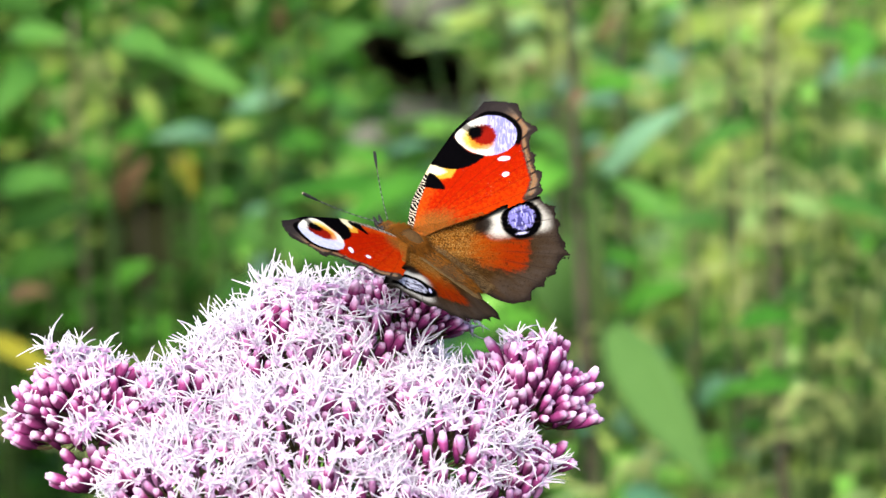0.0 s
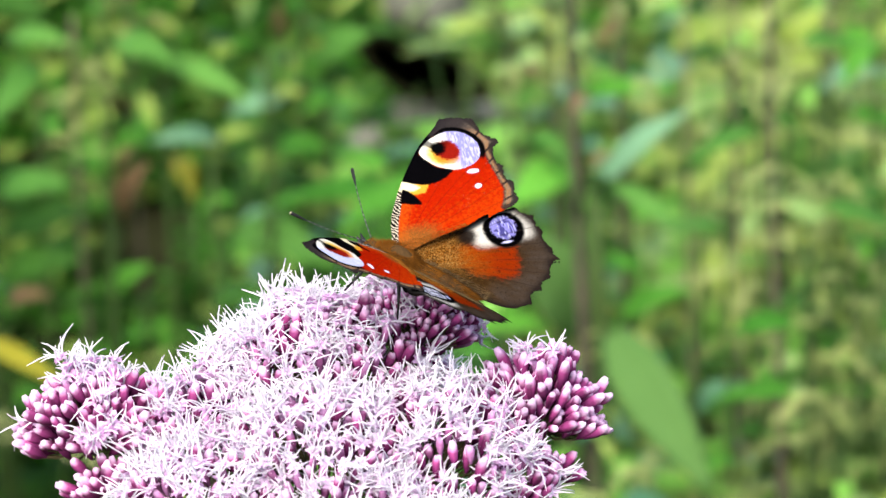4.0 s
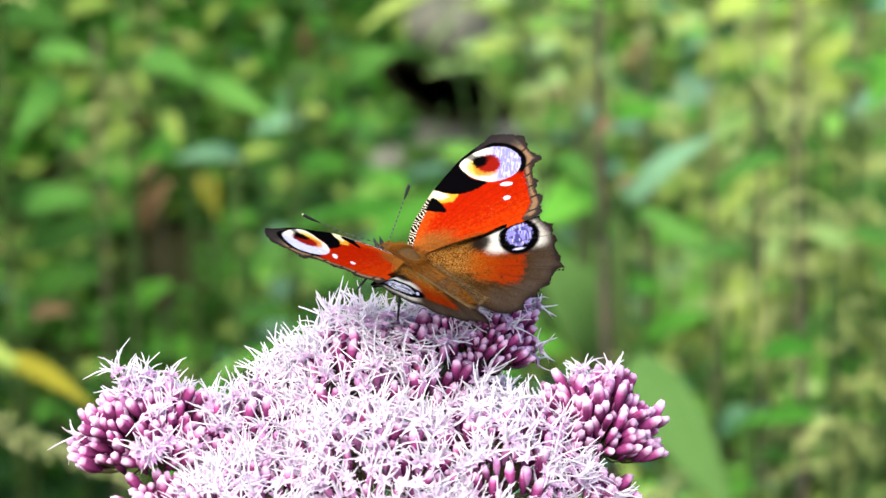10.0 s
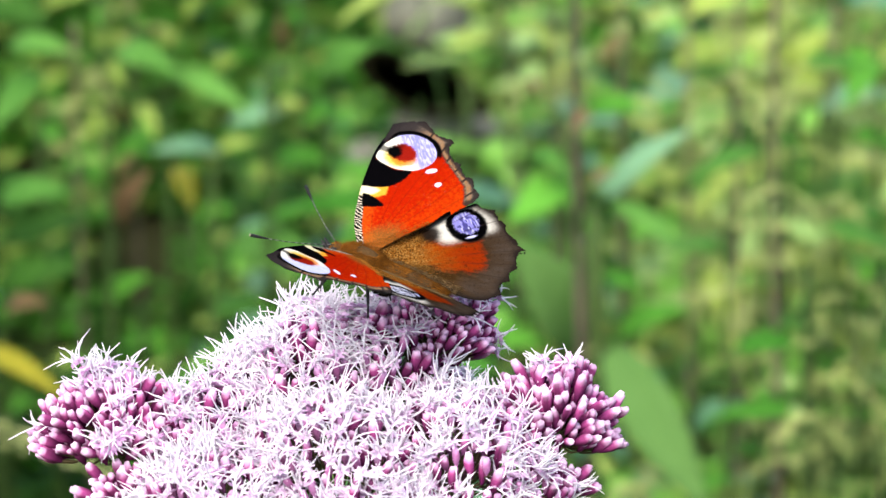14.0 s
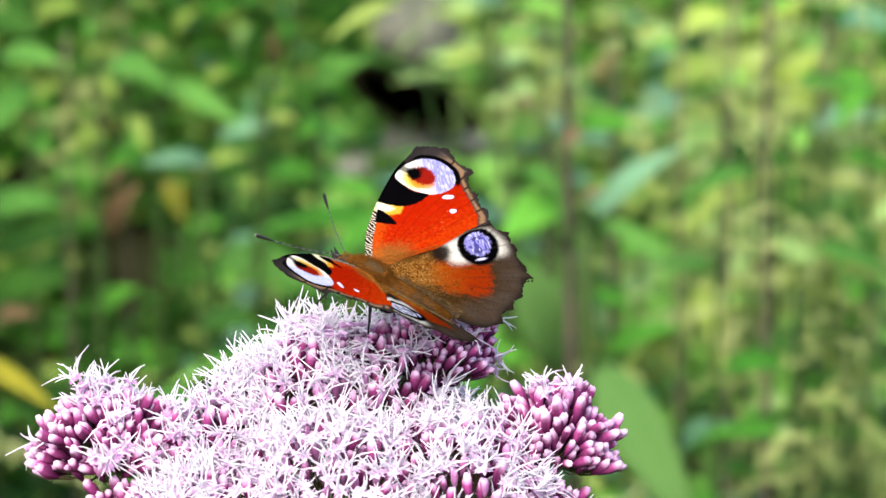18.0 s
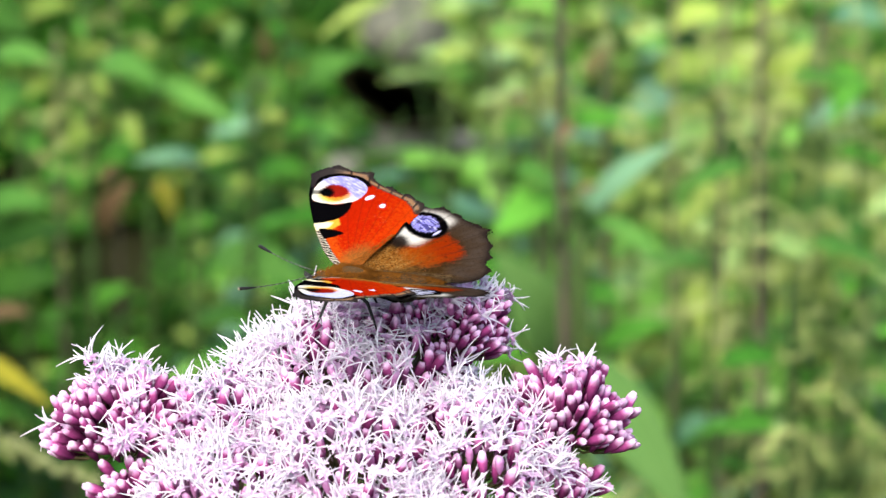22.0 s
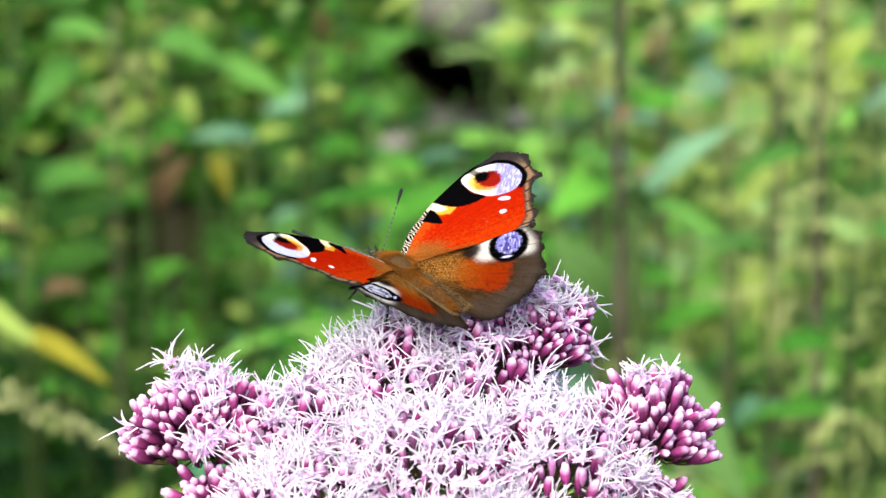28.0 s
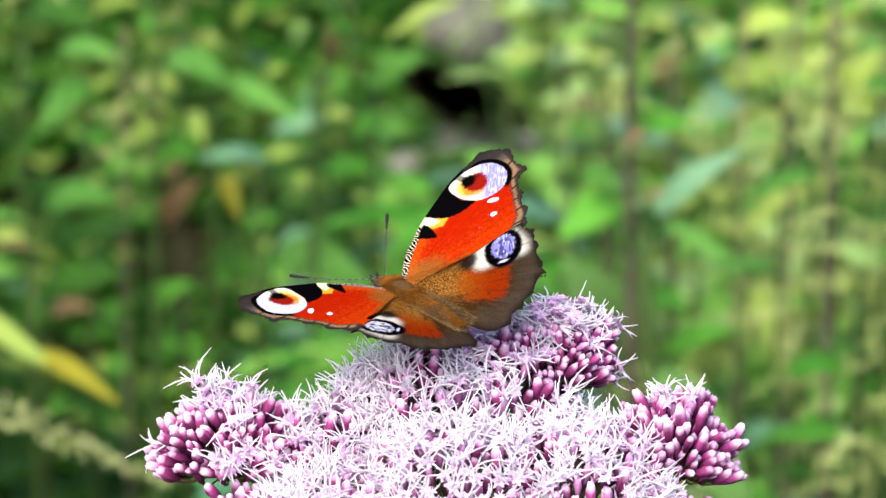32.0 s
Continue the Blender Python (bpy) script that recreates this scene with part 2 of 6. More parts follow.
# ---------------------------------------------------------------- ground
def bank(x, y):
    """Height of the ground: a low bank behind the flower."""
    s = min(max((y - 1.2) / 1.7, 0), 1)
    h = 0.42 * s * s * (3 - 2 * s)
    return h + 0.02 * noise.noise(Vector((x * 2.1, y * 2.1, 0.3))) + 0.008 * noise.noise(Vector((x * 9, y * 9, 1.3)))


def build_ground():
    xs = [-400, -80, -20, -6] + [-3 + 0.1 * i for i in range(61)] + [6, 20, 80, 400]
    ys = [-400, -80, -20, -6] + [-2 + 0.1 * i for i in range(71)] + [8, 20, 80, 400]
    bm = bmesh.new()
    g = [[bm.verts.new((x, y, bank(x, y))) for x in xs] for y in ys]
    for j in range(len(ys) - 1):
        for i in range(len(xs) - 1):
            bm.faces.new((g[j][i], g[j][i + 1], g[j + 1][i + 1], g[j + 1][i]))
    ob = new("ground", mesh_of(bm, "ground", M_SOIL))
    tagged(ob, "bare soil of a low overgrown bank, coloured dark as in shade", "ground", kind="structure")


build_ground()


# ---------------------------------------------------------------- background plants
def leaf_mesh(length, width, mat, droop=0.25, teeth=9, seed=0):
    """A toothed leaf along +y, folded on its midrib and bending down."""
    rnd = random.Random(seed)
    bm = bmesh.new()
    n = teeth
    mid, lft, rgt = [], [], []
    for i in range(n + 1):
        t = i / n
        w = width * 0.5 * (math.sin(math.pi * min(t * 1.02, 1) ** 0.75) ** 0.9) * (1 - 0.25 * t)
        z = -droop * length * t * t
        k = 1.0 + 0.08 * rnd.uniform(-1, 1)
        mid.append(bm.verts.new((0, length * t, z)))
        lft.append(bm.verts.new((-w * k, length * (t + 0.03), z + 0.22 * w)))
        rgt.append(bm.verts.new((w * k, length * (t + 0.03), z + 0.22 * w)))
    tl = [bm.verts.new(((a.co + b.co) / 2) * 1.0 + Vector((-width * 0.05, 0, 0))) for a, b in zip(lft, lft[1:])]
    tr = [bm.verts.new(((a.co + b.co) / 2) * 1.0 + Vector((width * 0.05, 0, 0))) for a, b in zip(rgt, rgt[1:])]
    for i in range(n):
        bm.faces.new((mid[i], mid[i + 1], lft[i + 1], tl[i], lft[i]))
        bm.faces.new((mid[i + 1], mid[i], rgt[i], tr[i], rgt[i + 1]))
    ret = bmesh.ops.extrude_face_region(bm, geom=bm.faces[:])
    for v in [e for e in ret["geom"] if isinstance(e, bmesh.types.BMVert)]:
        v.co.z -= 0.0004
    return mesh_of(bm, "leaf", mat)


LEAF = {}
for mi, mm in enumerate(M_LEAVES):
    for shape, (ln, wd, dr) in enumerate([(0.06, 0.032, 0.3), (0.075, 0.030, 0.45), (0.05, 0.034, 0.15)]):
        LEAF[mi, shape] = leaf_mesh(ln, wd, mm, dr, 9, mi * 7 + shape)


def aim(p, out, nrm):
    """Pose at p with +y along out and +z near nrm."""
    y = Vector(out).normalized()
    z = (Vector(nrm) - y * Vector(nrm).dot(y))
    z = z.normalized() if z.length > 1e-4 else y.orthogonal().normalized()
    x = y.cross(z)
    return Matrix.Translation(p) @ Matrix((x, y, z)).transposed().to_4x4()


def strand_mesh(seed):
    """A drooping, branching string of nettle seeds: knobbly cords."""
    rnd = random.Random(seed)
    bm = bmesh.new()

    def cord(start, ang, reach, drop, n, thick):
        pts, p = [], Vector(start)
        for i in range(n + 1):
            t = i / n
            q = p + Vector((math.sin(ang) * reach * t, math.cos(ang) * reach * (1 - math.exp(-2.2 * t)) , 0.25 * reach * t - drop * t * t))
            pts.append(q + Vector([rnd.uniform(-1, 1) * 0.0012 for _ in range(3)]))
        tube(bm, pts, [thick * ((1.0 if i % 2 else 0.4) * rnd.uniform(0.6, 1.25)) * (1 - 0.4 * i / n) for i in range(n + 1)], 5)
        return pts
    main = cord((0, 0, 0), rnd.uniform(-0.4, 0.4), rnd.uniform(0.028, 0.042), rnd.uniform(0.008, 0.042), 18, 0.00125)
    for k in (4, 7, 10, 13):
        cord(main[k], rnd.uniform(-1.4, 1.4), rnd.uniform(0.008, 0.016), rnd.uniform(0.004, 0.016), 8, 0.00105)
    return mesh_of(bm, "seed_string", M_SEED)


STRANDS = [strand_mesh(s) for s in range(7)]


def seen_at(p):
    """Where a place lies in the plan's view."""
    v = p - EYE0
    d = v.dot(AHEAD)
    return 784 + REACH * v.dot(RIGHT) / d, 441 - REACH * v.dot(UP) / d


# planting plan: which leaf colours prevail from left to right, top to bottom of the bank, its light and shade put into
# them
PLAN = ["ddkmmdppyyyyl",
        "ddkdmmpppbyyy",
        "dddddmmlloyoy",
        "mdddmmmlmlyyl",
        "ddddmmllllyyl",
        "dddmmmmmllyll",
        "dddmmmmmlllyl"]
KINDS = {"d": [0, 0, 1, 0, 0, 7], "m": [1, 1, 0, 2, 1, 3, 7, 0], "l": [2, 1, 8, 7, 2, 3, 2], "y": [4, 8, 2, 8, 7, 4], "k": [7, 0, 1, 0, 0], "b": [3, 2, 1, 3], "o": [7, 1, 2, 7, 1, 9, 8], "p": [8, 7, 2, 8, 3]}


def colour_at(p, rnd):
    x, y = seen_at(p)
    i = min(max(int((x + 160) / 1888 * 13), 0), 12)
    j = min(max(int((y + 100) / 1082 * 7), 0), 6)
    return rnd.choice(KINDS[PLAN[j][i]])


# openings between the plants: middle and half size in the plan's view, and how open they are
GAPS = [(768, 150, 108, 72, 1.0), (702, 100, 50, 45, 0.95), (770, 20, 60, 45, 0.8), (795, 216, 70, 26, 0.75), (660, 268, 36, 26, 0.7), (292, 415, 100, 85, 0.98), (205, 215, 70, 80, 0.96), (35, 290, 100, 62, 0.9), (100, 610, 85, 52, 0.96), (205, 490, 55, 65, 0.95), (-22, 385, 62, 65, 0.97), (196, 415, 50, 60, 0.97), (545, 150, 30, 110, 0.6), (1248, 466, 38, 26, 0.8), (1190, 626, 34, 28, 0.8), (1177, 368, 44, 24, 0.7), (354, 105, 28, 22, 0.7), (326, 216, 26, 22, 0.7), (699, 111, 38, 58, 1.0)]


def gap_at(p, rnd, sure=False):
    x, y = seen_at(p)
    return any(((x - a) / w) ** 2 + ((y - b) / h) ** 2 < 1 and (sure or rnd.random() < k) for a, b, w, h, k in GAPS)


def hang_seeds(rnd, root, p, count, size):
    for _ in range(count):
        ang = rnd.uniform(0, math.tau)
        sx, sy = seen_at(p + Vector(root.location))
        if 600 < sx < 880 and sy < 330:
            continue
        m = Matrix.Translation(p) @ Matrix.Rotation(ang, 4, "Z") @ Matrix.Rotation(rnd.uniform(-0.6, 0.6), 4, "Y") @ Matrix.Rotation(rnd.uniform(-0.5, 0.4), 4, "X") @ Matrix.Scale(size * rnd.uniform(0.7, 1.2), 4)
        part("seed_string", rnd.choice(STRANDS), None, root, at=m)


def plant(rnd, x, y, height, stem_mat, leaf_scale=1.0, step=0.034, lean=0.06, seeds=0.0, label="", name="nettle", bare=0.0):
    """One upright herb: a stem, leaf pairs and drooping seed strings."""
    z0 = bank(x, y)
    root = new(name)
    root.location = (x, y, z0 - 0.005)
    lx, ly = rnd.uniform(-lean, lean), rnd.uniform(-lean, lean)
    bend = [Vector((lx * t * t * height * 2, ly * t * t * height * 2, height * t)) for t in [i / 7 for i in range(8)]]
    bm = bmesh.new()
    tube(bm, bend, [0.0012 * (1 - 0.5 * i / 7) for i in range(8)], 6)
    part("stem", bm, stem_mat, root)
    turn = rnd.uniform(0, math.tau)
    h = height
    while h > height * bare:
        t = h / height
        i = min(int(t * 7), 6)
        p = bend[i].lerp(bend[i + 1], t * 7 - i)
        turn += math.pi / 2 + rnd.uniform(-0.4, 0.4)
        size = leaf_scale * min(1.2, 0.55 + 3.2 * (height - h)) * rnd.uniform(0.75, 1.2)
        for s in (0, math.pi):
            ang = turn + s
            out = Vector((math.cos(ang), math.sin(ang), rnd.uniform(-0.2, 0.45)))
            q = p + out.normalized() * 0.010 * size
            if any(gap_at(q + out.normalized() * k * size + Vector(root.location), rnd) for k in (0.004, 0.03, 0.06)):
                continue
            if crowds(q + out.normalized() * 0.03 * size + Vector(root.location), 0.045 * size):
                continue
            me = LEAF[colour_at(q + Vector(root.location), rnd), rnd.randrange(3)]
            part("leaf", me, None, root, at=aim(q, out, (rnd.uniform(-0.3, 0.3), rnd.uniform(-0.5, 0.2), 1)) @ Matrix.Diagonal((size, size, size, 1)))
        if rnd.random() < seeds:
            hang_seeds(rnd, root, p, 3, rnd.uniform(0.6, 1.0))
        h -= step * rnd.uniform(0.8, 1.25)
    tagged(root, label, name.replace("_", " "), "plants on the bank")
    return root


def broad_leaf(name, base, tip, width, mat, facing=(0, -0.75, 0.65), sag=0.12, twist=0.0):
    """One leaf blade from base to tip, folded on its midrib and bending."""
    base, tip = Vector(base), Vector(tip)
    ln = (tip - base).length
    y = (tip - base).normalized()
    z = Vector(facing)
    z = (z - y * z.dot(y)).normalized()
    x = y.cross(z)
    bm = bmesh.new()
    rows = []
    n = 14
    for i in range(n + 1):
        t = i / n
        w = width * 0.5 * (math.sin(math.pi * (0.04 + 0.95 * t) ** 0.8)) ** 0.85
        c = base + y * ln * t + z * ln * sag * math.sin(math.pi * t)
        tooth = 1 + (0.07 if i % 2 else -0.03)
        rows.append([bm.verts.new(c + x * w * k * (tooth if abs(k) == 1 else 1) + z * w * 0.30 * abs(k)) for k in (-1, -0.5, 0, 0.5, 1)])
    for r0, r1 in zip(rows, rows[1:]):
        for k in range(4):
            bm.faces.new((r0[k], r0[k + 1], r1[k + 1], r1[k]))
    ret = bmesh.ops.extrude_face_region(bm, geom=bm.faces[:])
    for v in [e for e in ret["geom"] if isinstance(e, bmesh.types.BMVert)]:
        v.co -= z * 0.0005
    return mesh_of(bm, name, mat)


LANES = []  # leaves and stems that stand free of the nettles before them


def crowds(p, size):
    """Whether a leaf of this size at p would stand before one of the free leaves."""
    x, y = seen_at(p)
    d = (p - EYE0).dot(AHEAD)
    for a, b, w in LANES:
        da = (a - EYE0).dot(AHEAD)
        if d > da + 0.01:
            continue
        ax, ay = seen_at(a)
        bx, by = seen_at(b)
        ux, uy = bx - ax, by - ay
        t = min(max(((x - ax) * ux + (y - ay) * uy) / (ux * ux + uy * uy + 1e-9), 0), 1)
        if math.hypot(x - ax - ux * t, y - ay - uy * t) < (w + size * 0.4) * REACH / da:
            return True
    return False


def herb(name, label, foot, leaves, stem_mat=None, radius=0.0022, tall=None, category="plant"):
    """A herb that is told apart: a stem from the ground up to foot, with its own leaves."""
    foot = Vector(foot)
    root = new(name)
    g = Vector((foot.x, foot.y, bank(foot.x, foot.y) - 0.005))
    root.location = g
    top = Vector(tall) if tall is not None else foot
    bm = bmesh.new()
    pts = [g.lerp(top, t) - g + Vector((0.004 * math.sin(5 * t), 0.003 * math.sin(7 * t), 0)) for t in [i / 9 for i in range(10)]]
    tube(bm, pts, [radius * (1.15 - 0.4 * i / 9) * (1.25 if i in (4, 6) else 1) for i in range(10)], 8)
    part("stem", bm, stem_mat or M_GSTEM, root)
    if radius > 0.0027:
        LANES.append((foot, top, radius * 0.1))
    for b, t, w, m, *rest in leaves:
        bb, tt = Vector(b) - g, Vector(t) - g
        me = broad_leaf("leaf", bb, tt, w, M_LEAVES[m], *rest)
        part("leaf", me, None, root)
        LANES.append((Vector(b), Vector(t), w * 0.5))
        # leaf stalk back to the stem
        near = min(pts, key=lambda q: (q - bb).length)
        if (near - bb).length > 0.004:
            bm = bmesh.new()
            tube(bm, [near, near.lerp(bb, 0.5) + Vector((0, 0, 0.004)), bb], [0.0011, 0.0009, 0.0008], 5)
            part("leaf_stalk", bm, M_GSTEM, root)
    tagged(root, label, category, "plants on the bank")
    return root


def build_marked_herbs():
    S = spot
    rnd = random.Random(21)
    # tall dry stems
    herb("dry_weed", "tall grey-brown dry stem rising from the bank", S(1076, 700, 2.28), [(S(1056, 200, 2.28), S(1020, 225, 2.26), 0.006, 6), (S(1058, 330, 2.28), S(1096, 300, 2.26), 0.005, 6)], M_STEM, 0.0026, S(1040, -182, 2.28), "stem")
    herb("dry_weed", "dark olive dry stem among nettles", S(195, 520, 2.5), [(S(203, 120, 2.5), S(232, 150, 2.49), 0.005, 7), (S(203, 60, 2.5), S(180, 85, 2.49), 0.004, 7)], M_GSTEM, 0.0013, S(205, -160, 2.5), "stem")
    herb("dry_weed", "thin dark stem among nettles", S(548, 420, 2.65), [(S(557, 110, 2.65), S(585, 140, 2.64), 0.006, 0), (S(558, 60, 2.65), S(530, 90, 2.64), 0.005, 0)], M_GSTEM, 0.0016, S(560, -150, 2.65), "stem")
    # leaves that stand out
    herb("burdock", "herb with a broad light green hanging leaf", S(1092, 618, 2.2), [(S(1092, 618, 2.2), S(1265, 905, 2.17), 0.0235, 10, (-0.2, -0.8, 0.5), 0.10)], M_GSTEM, 0.0026)
    herb("herb", "herb with large smooth green leaves on the bank", S(3, 459, 2.57), [(S(18, 424, 2.57), S(172, 385, 2.54), 0.0188, 0), (S(12, 351, 2.57), S(138, 340, 2.54), 0.0145, 9), (S(9, 504, 2.57), S(153, 475, 2.54), 0.0177, 0)])
    herb("herb", "herb with sunlit yellow-green leaves", S(95, 168, 2.62), [(S(87, 126, 2.62), S(-6, 231, 2.59), 0.0159, 9), (S(29, 79, 2.62), S(142, 92, 2.59), 0.0116, 9), (S(85, 168, 2.62), S(135, 128, 2.59), 0.0098, 7)])
    herb("herb", "herb with deep green upper leaves", S(-20, 59, 2.67), [(S(-16, 4, 2.67), S(99, 40, 2.64), 0.0195, 0), (S(84, 18, 2.67), S(173, -13, 2.64), 0.0112, 7)])
    herb("nettle", "nettle with broad light green leaves", S(320, 166, 2.57), [(S(219, 89, 2.57), S(326, 128, 2.54), 0.0156, 9), (S(312, 126, 2.57), S(457, 200, 2.54), 0.0123, 9), (S(389, 140, 2.57), S(432, 102, 2.54), 0.0123, 7), (S(341, 50, 2.57), S(374, -10, 2.54), 0.0107, 7), (S(265, 181, 2.57), S(287, 248, 2.54), 0.0076, 7)])
    herb("herb", "herb with a bluish shining leaf", S(401, 290, 2.57), [(S(400, 267, 2.57), S(278, 266, 2.54), 0.0092, 3), (S(288, 276, 2.57), S(220, 261, 2.54), 0.0123, 1)])
    herb("herb", "herb with a yellowing leaf", S(358, 395, 2.62), [(S(327, 294, 2.62), S(354, 373, 2.59), 0.0110, 5), (S(358, 395, 2.62), S(422, 370, 2.59), 0.0116, 1)])
    herb("herb", "herb with curled reddish brown dead leaves", S(223, 407, 2.64), [(S(220, 395, 2.50), S(276, 300, 2.47), 0.0130, 6), (S(227, 327, 2.50), S(251, 270, 2.47), 0.0076, 6)])
    herb("herb", "low herb with fresh green leaves", S(220, 567, 2.62), [(S(207, 539, 2.62), S(276, 484, 2.59), 0.0126, 1), (S(220, 577, 2.62), S(139, 538, 2.59), 0.0110, 0), (S(330, 575, 2.62), S(364, 495, 2.59), 0.0143, 0)])
    herb("herb", "withered herb with a rusty red leaf", S(31, 579, 2.62), [(S(21, 552, 2.52), S(96, 534, 2.49), 0.0092, 6)])
    herb("herb", "herb with pale and rusty leaves", S(495, 114, 2.62), [(S(457, 74, 2.62), S(466, 19, 2.59), 0.0114, 8), (S(511, 91, 2.62), S(508, 26, 2.59), 0.0080, 6), (S(496, 196, 2.62), S(551, 185, 2.59), 0.0068, 7)])
    herb("herb", "herb with soft light green leaves", S(601, 173, 2.67), [(S(580, 133, 2.67), S(672, 80, 2.64), 0.0185, 9), (S(611, 187, 2.67), S(546, 223, 2.64), 0.0100, 1)])
    herb("herb", "herb with a broad soft green leaf", S(424, 434, 2.67), [(S(428, 424, 2.67), S(594, 485, 2.64), 0.0207, 9), (S(502, 284, 2.67), S(592, 281, 2.64), 0.0118, 1)])
    herb("grass_blade", "bent beige grass blade across the burrow", S(849, 135, 3.02), [(S(849, 104, 3.02), S(719, 119, 2.99), 0.0024, 8), (S(727, 83, 3.02), S(790, 2, 2.99), 0.0022, 8)])
    herb("herb", "herb with mid green leaves", S(1011, 238, 2.47), [(S(1011, 208, 2.47), S(896, 213, 2.44), 0.0130, 9), (S(986, 173, 2.47), S(1025, 98, 2.44), 0.0088, 7)])
    herb("herb", "herb with a pale green leaf", S(947, 299, 2.42), [(S(952, 265, 2.42), S(1022, 314, 2.39), 0.0091, 9)])
    herb("herb", "herb with a vivid green leaf", S(1027, 348, 2.42), [(S(1019, 324, 2.42), S(911, 393, 2.39), 0.0183, 1)])
    herb("burdock", "burdock with a broad pale green leaf", S(1061, 658, 2.42), [(S(1042, 618, 2.42), S(916, 421, 2.39), 0.0305, 10)])
    herb("herb", "herb with an arching green leaf", S(1026, 228, 2.42), [(S(1024, 200, 2.42), S(1215, 192, 2.39), 0.0096, 1)])
    herb("herb", "herb with a long bluish green leaf", S(1072, 362, 2.37), [(S(1082, 347, 2.37), S(1231, 228, 2.34), 0.0114, 3)])
    herb("herb", "herb with an arching pale blade", S(1087, 387, 2.34), [(S(1099, 359, 2.34), S(1232, 460, 2.31), 0.0093, 9)])
    herb("herb", "herb with a dark green drooping leaf", S(1376, 244, 2.37), [(S(1370, 212, 2.37), S(1258, 303, 2.34), 0.0104, 0), (S(1376, 226, 2.37), S(1446, 293, 2.34), 0.0075, 0)])
    # sunlit tops: the sun on them is put into lighter yellow-green leaf colours
    herb("nettle", "nettle top with sunlit yellow-green leaves", S(1325, 165, 2.42), [(S(1201, 118, 2.42), S(1316, 83, 2.39), 0.0157, 7), (S(1220, 28, 2.42), S(1319, -9, 2.39), 0.0142, 4), (S(1286, 57, 2.42), S(1362, 102, 2.39), 0.0122, 7)])
    herb("nettle", "nettle top with lime green leaves", S(1421, 204, 2.42), [(S(1413, 146, 2.42), S(1470, 49, 2.39), 0.0178, 4), (S(1401, 169, 2.42), S(1465, 149, 2.39), 0.0081, 7)])
    herb("herb", "herb with bluish wide leaves", S(1476, 223, 2.40), [(S(1462, 191, 2.40), S(1600, 166, 2.37), 0.0116, 3), (S(1493, 129, 2.40), S(1572, 100, 2.37), 0.0116, 1), (S(1512, -2, 2.40), S(1614, 15, 2.37), 0.0141, 3), (S(1506, 243, 2.40), S(1606, 262, 2.37), 0.0111, 1)])
    herb("herb", "herb with vivid green low leaves", S(1100, 607, 2.37), [(S(1105, 589, 2.37), S(1235, 544, 2.34), 0.0119, 1), (S(1076, 495, 2.37), S(1144, 511, 2.34), 0.0099, 1)])
    herb("herb", "herb with bluish green low leaves", S(1236, 776, 2.37), [(S(1236, 758, 2.37), S(1326, 711, 2.34), 0.0114, 3), (S(1245, 688, 2.37), S(1320, 677, 2.34), 0.0104, 0)])
    herb("herb", "herb with a small vivid leaf", S(1471, 693, 2.37), [(S(1462, 675, 2.37), S(1512, 625, 2.34), 0.0114, 1), (S(1362, 824, 2.37), S(1431, 784, 2.34), 0.0109, 1)])
    herb("herb", "herb with an orange withered leaf", S(1135, 67, 2.47), [(S(1140, 47, 2.47), S(1192, 24, 2.44), 0.0057, 5), (S(1083, 123, 2.47), S(1122, 45, 2.44), 0.0093, 6), (S(1135, 77, 2.47), S(1114, 7, 2.44), 0.0088, 0)])
    herb("herb", "herb with a brown withered leaf", S(956, 189, 2.52), [(S(941, 141, 2.52), S(971, 173, 2.49), 0.0053, 6), (S(905, 89, 2.52), S(960, 69, 2.49), 0.0079, 8)])
    herb("herb", "herb with green leaves low on the bank", S(1529, 522, 2.42), [(S(1529, 502, 2.42), S(1598, 462, 2.39), 0.0127, 1), (S(1520, 563, 2.42), S(1449, 523, 2.39), 0.0102, 0), (S(1541, 722, 2.42), S(1602, 762, 2.39), 0.0127, 1)])
    # long blade with a yellow tip
    herb("grass_blade", "long arching green blade turning yellow at the tip", S(-190, 560, 2.2), [(S(-190, 545, 2.2), S(20, 650, 2.15), 0.012, 7, (0, -0.7, 0.7), 0.12), (S(-30, 615, 2.165), S(130, 705, 2.13), 0.009, 5, (0, -0.7, 0.7), 0.1)], M_GSTEM)
    herb("grass_blade", "narrow pale green blade at the side", S(-190, 395, 2.3), [(S(-190, 375, 2.3), S(-25, 385, 2.27), 0.004, 9)], M_GSTEM)
    # seeding nettles
    # (line of sight of the lowest whorl, distance, top of the stem)
    for px, py, d, tp in ((1408, 470, 2.2, -140), (1510, 560, 2.25, 200), (1322, 640, 2.26, 330), (1590, 420, 2.3, 40), (1462, 800, 2.22, 470), (1375, 900, 2.28, 600), (1560, 860, 2.3, 560), (1270, 560, 2.4, 380)):
        foot = S(px, py, d)
        r = herb("nettle", "seeding nettle hung with long beige-green strings", foot, [], M_STEM if px == 1408 else M_GSTEM, 0.0020, S(px - 8, tp, d), "nettle")
        g = Vector(r.location)
        nodes = max(4, int((py - tp) / 62))
        for k in range(nodes):
            f = k / nodes
            p = S(px - 8 * f, py + (tp - py) * f, d) - g
            hang_seeds(rnd, r, p, 3 if k % 3 else 2, 0.72 - 0.28 * f)
            LANES.append((p + g + RIGHT * 0.013, p + g - RIGHT * 0.013, 0.002))
            if k % 2:
                ang = rnd.uniform(0, math.tau)
                out = Vector((math.cos(ang), math.sin(ang), 0.1))
